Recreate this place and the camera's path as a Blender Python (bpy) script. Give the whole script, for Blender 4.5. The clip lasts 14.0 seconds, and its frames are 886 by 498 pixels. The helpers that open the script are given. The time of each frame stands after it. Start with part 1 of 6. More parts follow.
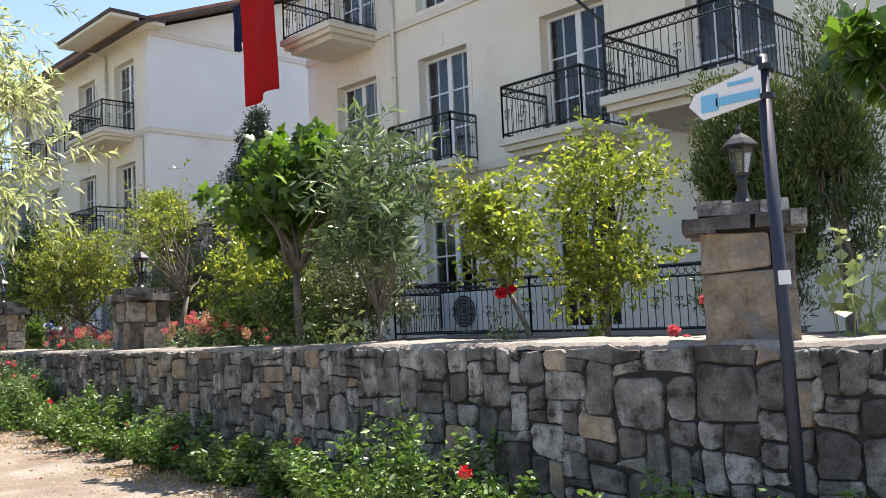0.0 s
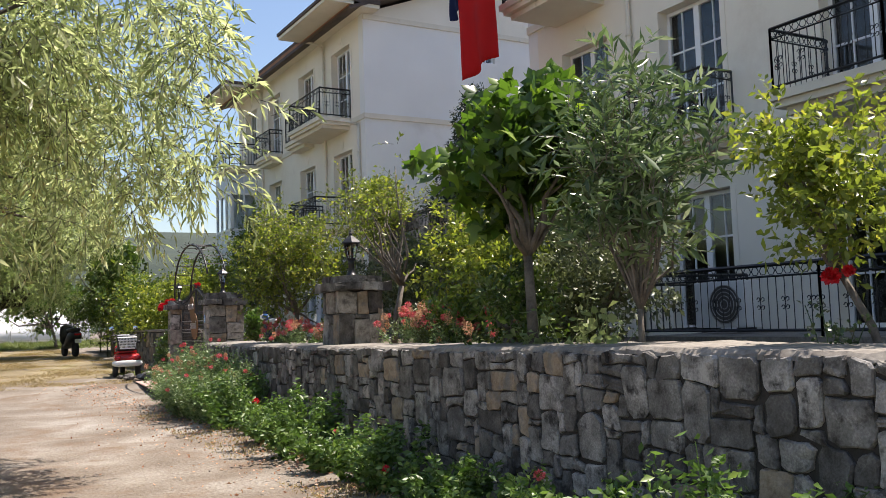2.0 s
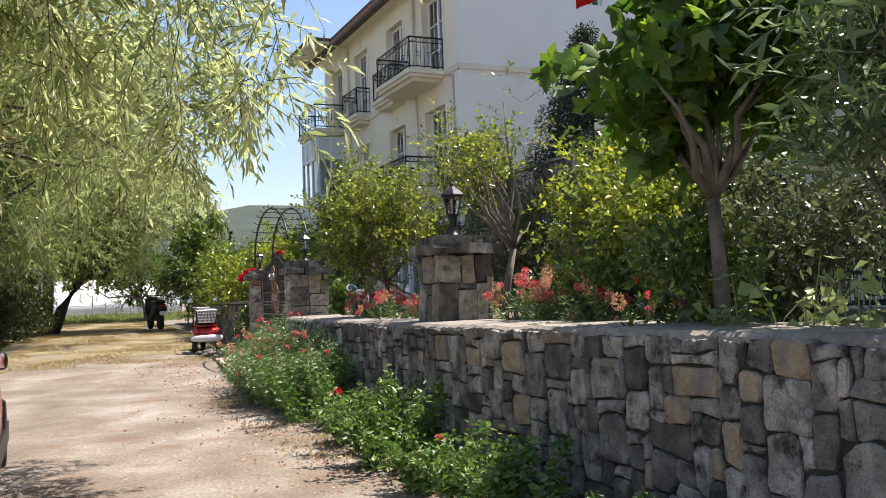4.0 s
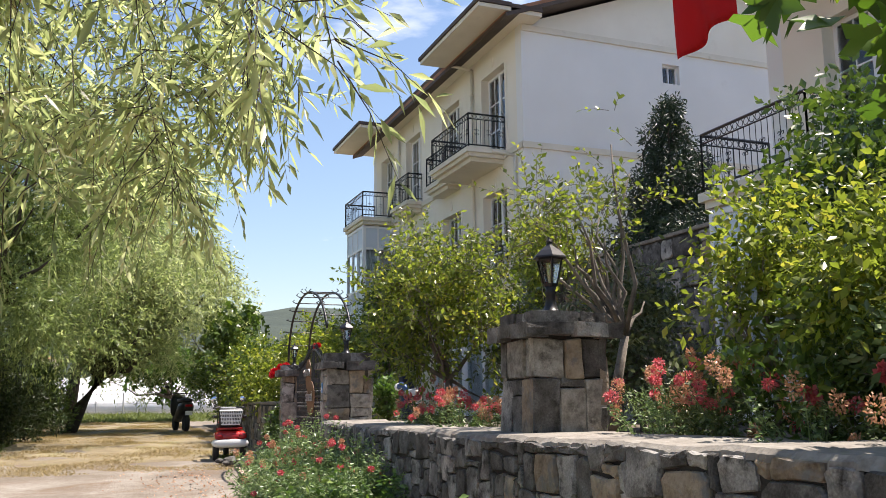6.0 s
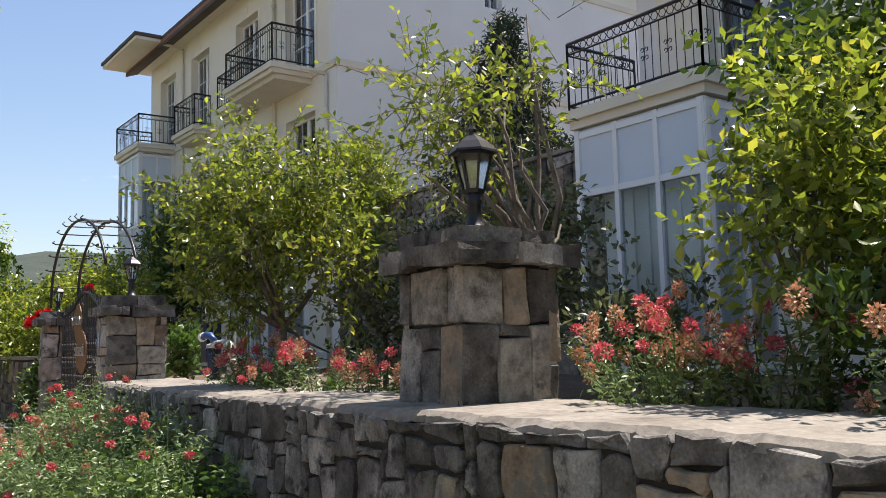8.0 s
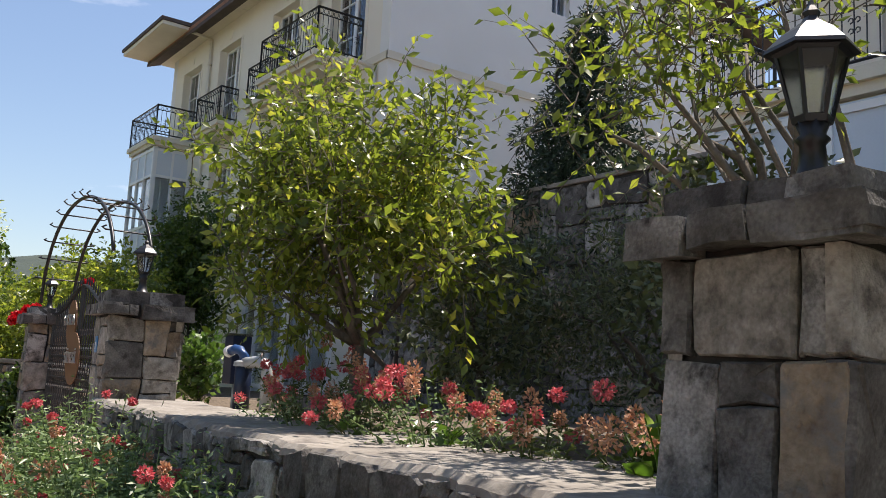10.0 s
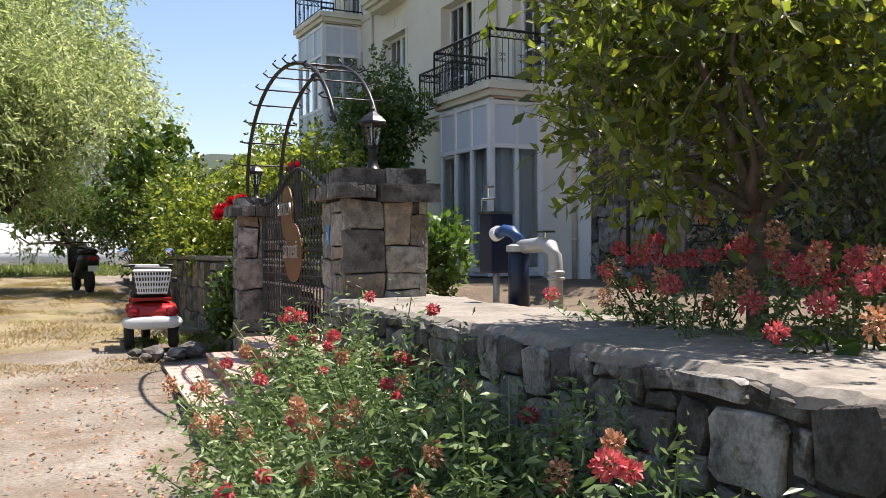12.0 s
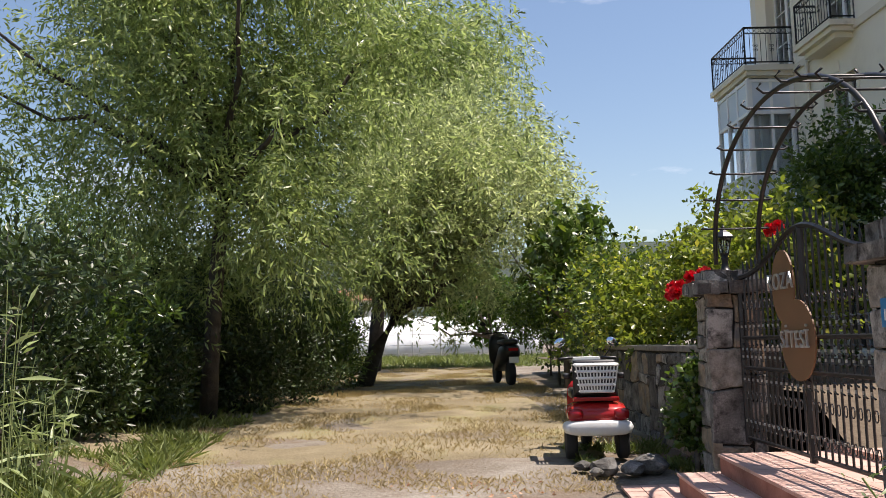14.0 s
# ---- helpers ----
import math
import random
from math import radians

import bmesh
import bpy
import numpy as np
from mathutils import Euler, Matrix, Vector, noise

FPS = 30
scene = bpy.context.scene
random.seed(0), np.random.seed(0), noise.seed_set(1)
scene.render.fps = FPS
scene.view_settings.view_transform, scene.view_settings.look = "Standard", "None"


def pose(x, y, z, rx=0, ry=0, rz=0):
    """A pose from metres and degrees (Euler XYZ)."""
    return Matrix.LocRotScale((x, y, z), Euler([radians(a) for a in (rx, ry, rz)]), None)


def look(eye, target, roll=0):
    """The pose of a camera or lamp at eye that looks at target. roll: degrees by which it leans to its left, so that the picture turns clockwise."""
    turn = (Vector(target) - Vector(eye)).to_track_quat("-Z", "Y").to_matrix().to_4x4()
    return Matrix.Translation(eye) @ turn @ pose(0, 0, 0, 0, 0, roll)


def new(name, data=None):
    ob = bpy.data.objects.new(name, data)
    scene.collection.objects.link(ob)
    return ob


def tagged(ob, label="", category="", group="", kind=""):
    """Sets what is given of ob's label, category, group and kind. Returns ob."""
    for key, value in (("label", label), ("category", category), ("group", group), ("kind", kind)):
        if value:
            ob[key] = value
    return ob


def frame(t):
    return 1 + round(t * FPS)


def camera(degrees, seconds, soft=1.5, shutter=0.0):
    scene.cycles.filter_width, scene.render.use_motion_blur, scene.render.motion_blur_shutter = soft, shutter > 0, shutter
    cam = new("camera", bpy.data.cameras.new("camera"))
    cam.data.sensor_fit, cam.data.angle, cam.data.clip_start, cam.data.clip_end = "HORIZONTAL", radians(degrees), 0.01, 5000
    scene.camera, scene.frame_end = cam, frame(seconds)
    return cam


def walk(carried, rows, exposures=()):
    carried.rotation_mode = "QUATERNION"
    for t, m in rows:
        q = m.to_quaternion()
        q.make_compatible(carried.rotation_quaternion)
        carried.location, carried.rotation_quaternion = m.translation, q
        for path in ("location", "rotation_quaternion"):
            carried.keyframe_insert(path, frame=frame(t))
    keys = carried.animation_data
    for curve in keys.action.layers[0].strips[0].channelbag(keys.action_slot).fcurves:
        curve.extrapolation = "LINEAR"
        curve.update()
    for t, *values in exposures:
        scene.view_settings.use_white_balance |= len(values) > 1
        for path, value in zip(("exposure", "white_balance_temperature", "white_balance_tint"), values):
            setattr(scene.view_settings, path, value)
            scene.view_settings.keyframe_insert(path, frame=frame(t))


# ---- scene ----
cam = camera(53.0, 14.0, 0.8)
PATH = [
    (0, (-0.074, 0.55, 1.452), (1.304, 1.992, 1.601), -2.5),
    (0.5, (0.197, 0.986, 1.457), (1.392, 2.589, 1.524), -2.3),
    (1, (0.469, 1.378, 1.467), (1.556, 3.053, 1.593), -3.1),
    (1.5, (0.661, 1.768, 1.458), (1.725, 3.453, 1.635), -2.1),
    (2, (0.894, 2.244, 1.457), (1.889, 3.973, 1.611), -2.0),
    (2.5, (1.114, 2.782, 1.455), (2.024, 4.559, 1.567), -0.7),
    (3, (1.334, 3.296, 1.486), (2.266, 5.063, 1.585), -2.0),
    (3.5, (1.513, 3.805, 1.482), (2.35, 5.618, 1.581), -2.6),
    (3.7, (1.582, 4.019, 1.476), (2.41, 5.837, 1.562), -2.4),
    (5.8, (2.308, 6.538, 1.392), (2.999, 8.388, 1.71), -0.8),
    (6, (2.351, 6.776, 1.397), (3.073, 8.61, 1.733), -0.6),
    (6.5, (2.42, 7.361, 1.416), (3.277, 9.141, 1.725), 0.4),
    (7, (2.475, 7.913, 1.41), (3.469, 9.62, 1.727), 0.4),
    (7.2, (2.507, 8.137, 1.421), (3.557, 9.818, 1.687), -0.1),
    (9.3, (3.057, 10.439, 1.473), (4.309, 11.982, 1.698), -0.4),
    (9.5, (3.116, 10.662, 1.469), (4.373, 12.199, 1.707), 0.1),
    (10, (3.219, 11.237, 1.453), (4.382, 12.838, 1.741), 3.0),
    (10.5, (3.195, 11.785, 1.453), (4.300, 13.432, 1.704), 2.3),
    (11, (3.315, 12.285, 1.446), (4.354, 13.987, 1.605), 1.8),
    (11.5, (3.27, 12.676, 1.455), (4.273, 14.405, 1.516), 0.7),
    (12, (3.253, 13.186, 1.482), (4.143, 14.977, 1.483), -0.3),
    (12.5, (3.235, 13.819, 1.471), (3.976, 15.676, 1.446), -1.8),
    (13, (3.252, 14.399, 1.518), (3.734, 16.339, 1.574), -3.2),
    (13.5, (3.206, 14.945, 1.564), (3.479, 16.921, 1.717), -2.6),
    (14, (3.143, 15.259, 1.503), (3.194, 17.248, 1.712), -1.4),
]
walk(cam, [(t, look(eye, target, roll)) for t, eye, target, roll in PATH], [(0.0, 1.40, 6750, 17), (1.0, 0.92, 6750, 17), (1.5, 0.88, 6750, 17), (3.0, 1.06, 6750, 17), (6.0, 1.06, 6750, 17), (7.0, 0.90, 6750, 17), (9.5, 0.98, 6750, 17), (10.0, 0.85, 6750, 17), (11.0, 0.68, 6750, 17), (12.0, 1.05, 6750, 17), (12.5, 1.20, 6750, 17), (14.0, 0.70, 6750, 17)])

# ---- world and sun ----
SUN_EL, SUN_AZ = 67.0, 91.0   # degrees above the horizon; from +y towards +x
world = bpy.data.worlds.new("sky")
scene.world = world
world.use_nodes = True
wn = world.node_tree.nodes
wn.clear()
sky = wn.new("ShaderNodeTexSky")
sky.sky_type, sky.sun_disc = "NISHITA", False
sky.sun_elevation, sky.sun_rotation = radians(SUN_EL), radians(SUN_AZ)
sky.air_density, sky.dust_density, sky.ozone_density = 1.25, 0.5, 3.0
cn = wn.new("ShaderNodeTexNoise")
cmap = wn.new("ShaderNodeMapping")
cco = wn.new("ShaderNodeTexCoord")
cmap.inputs["Scale"].default_value = (1.6, 1.6, 5.0)
cn.inputs["Scale"].default_value, cn.inputs["Detail"].default_value, cn.inputs["Roughness"].default_value = 2.4, 7.0, 0.55
cramp = wn.new("ShaderNodeValToRGB")
cramp.color_ramp.elements[0].position, cramp.color_ramp.elements[1].position = 0.57, 0.80
cmix = wn.new("ShaderNodeMixRGB")
cmix.inputs[2].default_value = (9.0, 9.4, 10.0, 1)
bg = wn.new("ShaderNodeBackground")
bg.inputs["Strength"].default_value = 0.088
wout = wn.new("ShaderNodeOutputWorld")
wl = world.node_tree.links
wl.new(cco.outputs["Generated"], cmap.inputs["Vector"])
wl.new(cmap.outputs["Vector"], cn.inputs["Vector"])
wl.new(cn.outputs["Fac"], cramp.inputs["Fac"])
wl.new(cramp.outputs["Color"], cmix.inputs[0])
wl.new(sky.outputs["Color"], cmix.inputs[1])
wl.new(cmix.outputs["Color"], bg.inputs["Color"])
wl.new(bg.outputs["Background"], wout.inputs["Surface"])
sun = new("sun", bpy.data.lights.new("sun", "SUN"))
sun.data.energy, sun.data.angle, sun.data.color = 5.0, radians(0.53), (1.0, 0.95, 0.86)
a, e = radians(SUN_AZ), radians(SUN_EL)
sun.matrix_world = look((30 * math.sin(a) * math.cos(e), 30 * math.cos(a) * math.cos(e), 30 * math.sin(e)), (0, 0, 0))


# ---- helpers of this scene ----
def finish(bm, name):
    me = bpy.data.meshes.new(name)
    bmesh.ops.recalc_face_normals(bm, faces=bm.faces)
    bm.to_mesh(me)
    bm.free()
    return me


def thing(name, label, category, at=(0, 0, 0), rz=0, group="", kind=""):
    ob = new(name)
    ob.empty_display_size = 0.1
    ob.matrix_basis = pose(*at, 0, 0, rz)
    return tagged(ob, label, category, group, kind)


def part(name, bm, material, parent=None, label="", smooth=False, at=None):
    me = bm if isinstance(bm, bpy.types.Mesh) else finish(bm, name)
    if material and not me.materials:
        me.materials.append(material)
    if smooth:
        me.shade_smooth()
    ob = new(name, me)
    ob.parent = parent
    if at:
        ob.location = at
    return tagged(ob, label)


def solid(name, bm, material, label, category="", kind="", group="", smooth=False):
    return tagged(part(name, bm, material, None, label, smooth), label, category, group, kind)


def box(bm, x0, x1, y0, y1, z0, z1, bevel=0.0, m=None):
    g = bmesh.ops.create_cube(bm, size=1.0, matrix=Matrix.Translation(((x0 + x1) / 2, (y0 + y1) / 2, (z0 + z1) / 2)) @ Matrix.Diagonal((abs(x1 - x0), abs(y1 - y0), abs(z1 - z0), 1)))
    vs = g["verts"]
    if bevel:
        es = list({ed for v in vs for ed in v.link_edges})
        r = bmesh.ops.bevel(bm, geom=es, offset=bevel, segments=2, affect="EDGES", profile=0.7)
        vs = list({v for f in r["faces"] for v in f.verts} | {v for v in vs if v.is_valid})
    if m is not None:
        bmesh.ops.transform(bm, matrix=m, verts=vs)
    return bm


def boxed(*args, **kw):
    return box(bmesh.new(), *args, **kw)


def rod(bm, a, b, r0, r1=None, n=6):
    """A tapered rod from a to b."""
    a, b = Vector(a), Vector(b)
    d = b - a
    m = Matrix.Translation((a + b) / 2) @ d.to_track_quat("Z", "Y").to_matrix().to_4x4()
    bmesh.ops.create_cone(bm, cap_ends=True, segments=n, radius1=r0, radius2=r0 if r1 is None else r1, depth=d.length, matrix=m)
    return bm


def tube(bm, pts, r0, r1=None, n=6):
    """A bent, tapering tube along pts."""
    pts = [Vector(p) for p in pts]
    r1 = r0 if r1 is None else r1
    rings = []
    for i, p in enumerate(pts):
        d = (pts[min(i + 1, len(pts) - 1)] - pts[max(i - 1, 0)]).normalized()
        side = d.cross(Vector((0.31, 0.17, 1.0) if abs(d.z) < 0.9 else (1, 0.2, 0))).normalized()
        up = side.cross(d)
        r = r0 + (r1 - r0) * i / (len(pts) - 1)
        rings.append([bm.verts.new(p + r * (math.cos(2 * math.pi * k / n) * side + math.sin(2 * math.pi * k / n) * up)) for k in range(n)])
    for s, t in zip(rings, rings[1:]):
        for k in range(n):
            bm.faces.new((s[k], s[(k + 1) % n], t[(k + 1) % n], t[k]))
    bm.faces.new(rings[0][::-1])
    bm.faces.new(rings[-1])
    return bm


def lathe(bm, profile, n=12, at=(0, 0, 0)):
    """A turned shape from (radius, height) pairs."""
    rings = [[bm.verts.new((at[0] + r * math.cos(2 * math.pi * k / n), at[1] + r * math.sin(2 * math.pi * k / n), at[2] + z)) for k in range(n)] for r, z in profile]
    for s, t in zip(rings, rings[1:]):
        for k in range(n):
            bm.faces.new((s[k], s[(k + 1) % n], t[(k + 1) % n], t[k]))
    bm.faces.new(rings[0][::-1])
    bm.faces.new(rings[-1])
    return bm


def ground_z(y):
    return float(np.interp(y, (-20, 6, 19.2, 24, 32, 48, 80), (0, 0, 0.2, 0.38, 0.58, 0.75, 0.8)))


WALL_Y = (-6, 2, 3.1, 6.7, 11, 14.4, 18.4, 19.5)
WALL_X = (4.2, 4.40, 4.45, 4.66, 4.82, 4.92, 5.27, 5.42)


def wall_x(y):
    return float(np.interp(y, WALL_Y, WALL_X))


def wall_top(y):
    return float(np.interp(y, (-6, 3, 6.7, 12, 14.4, 19.5), (1.25, 1.24, 1.23, 1.17, 1.16, 1.13)))


# ---- materials ----
def material(name):
    m = bpy.data.materials.new(name)
    m.use_nodes = True
    nt = m.node_tree
    return m, nt, nt.nodes, nt.links, nt.nodes["Principled BSDF"]


def ramp(nodes, stops):
    r = nodes.new("ShaderNodeValToRGB")
    el = r.color_ramp.elements
    while len(el) < len(stops):
        el.new(0.5)
    for k, (p, c) in zip(el, stops):
        k.position, k.color = p, (*c, 1)
    return r


def surface(name, stops, scale=4.0, rough=0.8, bump=0.3, fine=40.0, metal=0.0, vary=0.0, dist=0.01, spec=0.5, stain=None, island=False):
    """A surface with broad tones, fine grain, relief and, where given, each piece's own tone."""
    m, nt, n, l, p = material(name)
    geo = n.new("ShaderNodeNewGeometry")
    big, small = n.new("ShaderNodeTexNoise"), n.new("ShaderNodeTexNoise")
    big.inputs["Scale"].default_value, big.inputs["Detail"].default_value = scale, 6
    small.inputs["Scale"].default_value, small.inputs["Detail"].default_value = fine, 4
    l.new(geo.outputs["Position"], big.inputs["Vector"])
    l.new(geo.outputs["Position"], small.inputs["Vector"])
    add = n.new("ShaderNodeMath")
    add.operation = "MULTIPLY_ADD"
    l.new(small.outputs["Fac"], add.inputs[0])
    add.inputs[1].default_value = 0.45
    l.new(big.outputs["Fac"], add.inputs[2])
    sub = n.new("ShaderNodeMath")
    sub.operation = "SUBTRACT"
    l.new(add.outputs[0], sub.inputs[0])
    sub.inputs[1].default_value = 0.22
    last = sub.outputs[0]
    if vary:
        info = n.new("ShaderNodeObjectInfo")
        v = n.new("ShaderNodeMath")
        v.operation = "MULTIPLY_ADD"
        l.new(geo.outputs["Random Per Island"] if island else info.outputs["Random"], v.inputs[0])
        v.inputs[1].default_value = vary
        off = n.new("ShaderNodeMath")
        off.operation = "SUBTRACT"
        l.new(last, off.inputs[0])
        off.inputs[1].default_value = vary / 2
        l.new(off.outputs[0], v.inputs[2])
        last = v.outputs[0]
    r = ramp(n, stops)
    l.new(last, r.inputs["Fac"])
    colour = r.outputs["Color"]
    if stain:
        tint, low, high, sc = stain
        sn = n.new("ShaderNodeTexNoise")
        sn.inputs["Scale"].default_value, sn.inputs["Detail"].default_value, sn.inputs["Roughness"].default_value = sc, 8, 0.65
        l.new(geo.outputs["Position"], sn.inputs["Vector"])
        sr = ramp(n, ((low, (0, 0, 0)), (high, (1, 1, 1))))
        l.new(sn.outputs["Fac"], sr.inputs["Fac"])
        mx = n.new("ShaderNodeMixRGB")
        l.new(sr.outputs["Color"], mx.inputs[0])
        l.new(colour, mx.inputs[1])
        mx.inputs[2].default_value = (*tint, 1)
        colour = mx.outputs["Color"]
    l.new(colour, p.inputs["Base Color"])
    p.inputs["Roughness"].default_value, p.inputs["Metallic"].default_value = rough, metal
    p.inputs["Specular IOR Level"].default_value = spec
    if bump:
        b = n.new("ShaderNodeBump")
        b.inputs["Strength"].default_value, b.inputs["Distance"].default_value = bump, dist
        l.new(add.outputs[0], b.inputs["Height"])
        l.new(b.outputs["Normal"], p.inputs["Normal"])
    return m


def leafy(name, dark, light, rough=0.45, glow=0.35, tip=None):
    """Leaves: each its own tone, some light shining through."""
    m, nt, n, l, p = material(name)
    geo = n.new("ShaderNodeNewGeometry")
    stops = [(0.0, dark), (0.75, light)] + ([(1.0, tip)] if tip else [])
    r = ramp(n, stops)
    big = n.new("ShaderNodeTexNoise")
    big.inputs["Scale"].default_value = 1.7
    l.new(geo.outputs["Position"], big.inputs["Vector"])
    mixf = n.new("ShaderNodeMath")
    mixf.operation = "MULTIPLY_ADD"
    l.new(geo.outputs["Random Per Island"], mixf.inputs[0])
    mixf.inputs[1].default_value = 0.7
    half = n.new("ShaderNodeMath")
    half.operation = "MULTIPLY"
    half.inputs[1].default_value = 0.35
    l.new(big.outputs["Fac"], half.inputs[0])
    l.new(half.outputs[0], mixf.inputs[2])
    l.new(mixf.outputs[0], r.inputs["Fac"])
    l.new(r.outputs["Color"], p.inputs["Base Color"])
    p.inputs["Roughness"].default_value = rough * 0.85
    p.inputs["Specular IOR Level"].default_value = 0.55
    tr = n.new("ShaderNodeBsdfTranslucent")
    hs = n.new("ShaderNodeHueSaturation")
    hs.inputs["Value"].default_value, hs.inputs["Saturation"].default_value = 1.3, 1.12
    l.new(r.outputs["Color"], hs.inputs["Color"])
    l.new(hs.outputs["Color"], tr.inputs["Color"])
    mix = n.new("ShaderNodeMixShader")
    mix.inputs[0].default_value = glow * 0.85
    l.new(p.outputs[0], mix.inputs[1])
    l.new(tr.outputs[0], mix.inputs[2])
    l.new(mix.outputs[0], n["Material Output"].inputs["Surface"])
    return m


STONE = surface("grey_stone", ((0.12, (0.04, 0.036, 0.032)), (0.38, (0.10, 0.094, 0.086)), (0.6, (0.185, 0.177, 0.163)), (0.88, (0.42, 0.40, 0.37))), 6.0, 0.9, 1.0, 75, vary=0.52, dist=0.014, stain=((0.03, 0.026, 0.022), 0.50, 0.66, 9.0))
STONE_FAR = surface("grey_wall_stone", ((0.12, (0.04, 0.036, 0.032)), (0.38, (0.10, 0.094, 0.086)), (0.6, (0.185, 0.177, 0.163)), (0.88, (0.42, 0.40, 0.37))), 6.0, 0.9, 1.0, 75, vary=0.52, dist=0.014, stain=((0.03, 0.026, 0.022), 0.50, 0.66, 9.0), island=True)
OCHRE = surface("ochre_stone", ((0.15, (0.10, 0.07, 0.045)), (0.45, (0.25, 0.195, 0.135)), (0.8, (0.40, 0.33, 0.25))), 9.0, 0.92, 1.0, 46, vary=0.30, dist=0.02, stain=((0.16, 0.155, 0.145), 0.50, 0.64, 6.0))
PALESTONE = surface("pale_stone", ((0.15, (0.10, 0.09, 0.075)), (0.42, (0.23, 0.21, 0.18)), (0.85, (0.46, 0.43, 0.38))), 14.0, 0.9, 1.0, 75, vary=0.3, dist=0.014, stain=((0.09, 0.08, 0.068), 0.52, 0.68, 10.0))
MORTAR = surface("dark_mortar", ((0.2, (0.018, 0.016, 0.014)), (0.8, (0.055, 0.05, 0.044))), 7, 0.95, 0.6, 60)
COPING = surface("cement_coping", ((0.2, (0.11, 0.095, 0.08)), (0.5, (0.23, 0.21, 0.18)), (0.8, (0.37, 0.345, 0.305))), 3.0, 0.95, 0.8, 28, dist=0.015, stain=((0.13, 0.115, 0.10), 0.54, 0.68, 3.0))
RENDER = surface("cream_render", ((0.2, (0.74, 0.69, 0.58)), (0.8, (0.84, 0.79, 0.69))), 0.8, 0.92, 0.15, 60, dist=0.003, stain=((0.66, 0.60, 0.50), 0.58, 0.78, 0.7))
ENDWALL = surface("pale_render", ((0.2, (0.72, 0.72, 0.70)), (0.8, (0.80, 0.80, 0.78))), 0.8, 0.92, 0.15, 60, dist=0.003, stain=((0.62, 0.60, 0.56), 0.60, 0.8, 0.6))
TRIM = surface("cream_trim", ((0.2, (0.64, 0.59, 0.48)), (0.8, (0.76, 0.71, 0.60))), 1.5, 0.9, 0.2, 50, dist=0.003, stain=((0.34, 0.30, 0.24), 0.62, 0.8, 2.0))
TILE = surface("roof_tile", ((0.2, (0.20, 0.09, 0.05)), (0.8, (0.36, 0.18, 0.11))), 3, 0.9, 0.5, 30)
DARKEDGE = surface("dark_fascia", ((0.2, (0.05, 0.035, 0.03)), (0.8, (0.10, 0.075, 0.06))), 3, 0.8, 0.2, 30)
IRON = surface("black_iron", ((0.2, (0.012, 0.012, 0.013)), (0.8, (0.03, 0.03, 0.032))), 8, 0.38, 0.25, 90, dist=0.002, metal=0.3)
PVC = surface("white_frame", ((0.2, (0.74, 0.75, 0.76)), (0.8, (0.82, 0.82, 0.82))), 2, 0.35, 0.05, 50)
BLUEPVC = surface("pale_blue_panel", ((0.2, (0.56, 0.62, 0.70)), (0.8, (0.64, 0.70, 0.77))), 1.2, 0.4, 0.05, 50)
DIRT = surface("dirt_road", ((0.18, (0.09, 0.068, 0.048)), (0.40, (0.15, 0.122, 0.093)), (0.56, (0.215, 0.187, 0.152)), (0.80, (0.33, 0.31, 0.275))), 0.9, 0.97, 1.0, 30, dist=0.05, stain=((0.15, 0.105, 0.07), 0.50, 0.66, 1.3))
SOIL = surface("garden_soil", ((0.2, (0.06, 0.045, 0.03)), (0.8, (0.17, 0.13, 0.09))), 3, 0.97, 0.9, 30, dist=0.03)
BARK = surface("bark", ((0.2, (0.06, 0.05, 0.04)), (0.8, (0.22, 0.19, 0.155))), 9, 0.95, 0.9, 60, dist=0.01)
DARKBARK = surface("dark_bark", ((0.2, (0.025, 0.02, 0.016)), (0.8, (0.085, 0.07, 0.055))), 8, 0.95, 0.9, 50, dist=0.02)
PINKTILE = surface("pink_tile", ((0.2, (0.42, 0.25, 0.20)), (0.8, (0.60, 0.42, 0.36))), 4, 0.75, 0.35, 60, vary=0.2, dist=0.004, stain=((0.30, 0.22, 0.18), 0.6, 0.75, 3))
BRICKRED = surface("red_brick", ((0.2, (0.26, 0.11, 0.08)), (0.8, (0.44, 0.22, 0.17))), 5, 0.9, 0.5, 60, vary=0.25)
L_FIG = leafy("fig_leaf", (0.02, 0.05, 0.010), (0.11, 0.20, 0.035), 0.45, 0.5, (0.36, 0.48, 0.07))
L_OLEANDER = leafy("oleander_leaf", (0.016, 0.036, 0.012), (0.15, 0.22, 0.09), 0.32, 0.36, (0.46, 0.50, 0.34))
L_POME = leafy("pomegranate_leaf", (0.022, 0.045, 0.007), (0.25, 0.31, 0.06), 0.38, 0.6, (0.54, 0.47, 0.10))
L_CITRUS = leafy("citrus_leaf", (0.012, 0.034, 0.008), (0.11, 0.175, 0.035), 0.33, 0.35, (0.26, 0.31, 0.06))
L_GREY = leafy("olive_leaf", (0.03, 0.045, 0.018), (0.15, 0.18, 0.08), 0.5, 0.28, (0.26, 0.28, 0.14))
L_WILLOW = leafy("willow_leaf", (0.06, 0.10, 0.028), (0.31, 0.38, 0.145), 0.42, 0.65, (0.55, 0.57, 0.28))
L_YOUNG = leafy("young_willow_leaf", (0.10, 0.14, 0.06), (0.44, 0.49, 0.235), 0.42, 0.8, (0.64, 0.65, 0.42))
# thicket leaves, darkened to carry the shade under the willow crowns
L_THICKET_SHADE = leafy("shaded_thicket_leaf", (0.010, 0.022, 0.006), (0.045, 0.075, 0.02), 0.5, 0.2, (0.09, 0.12, 0.03))
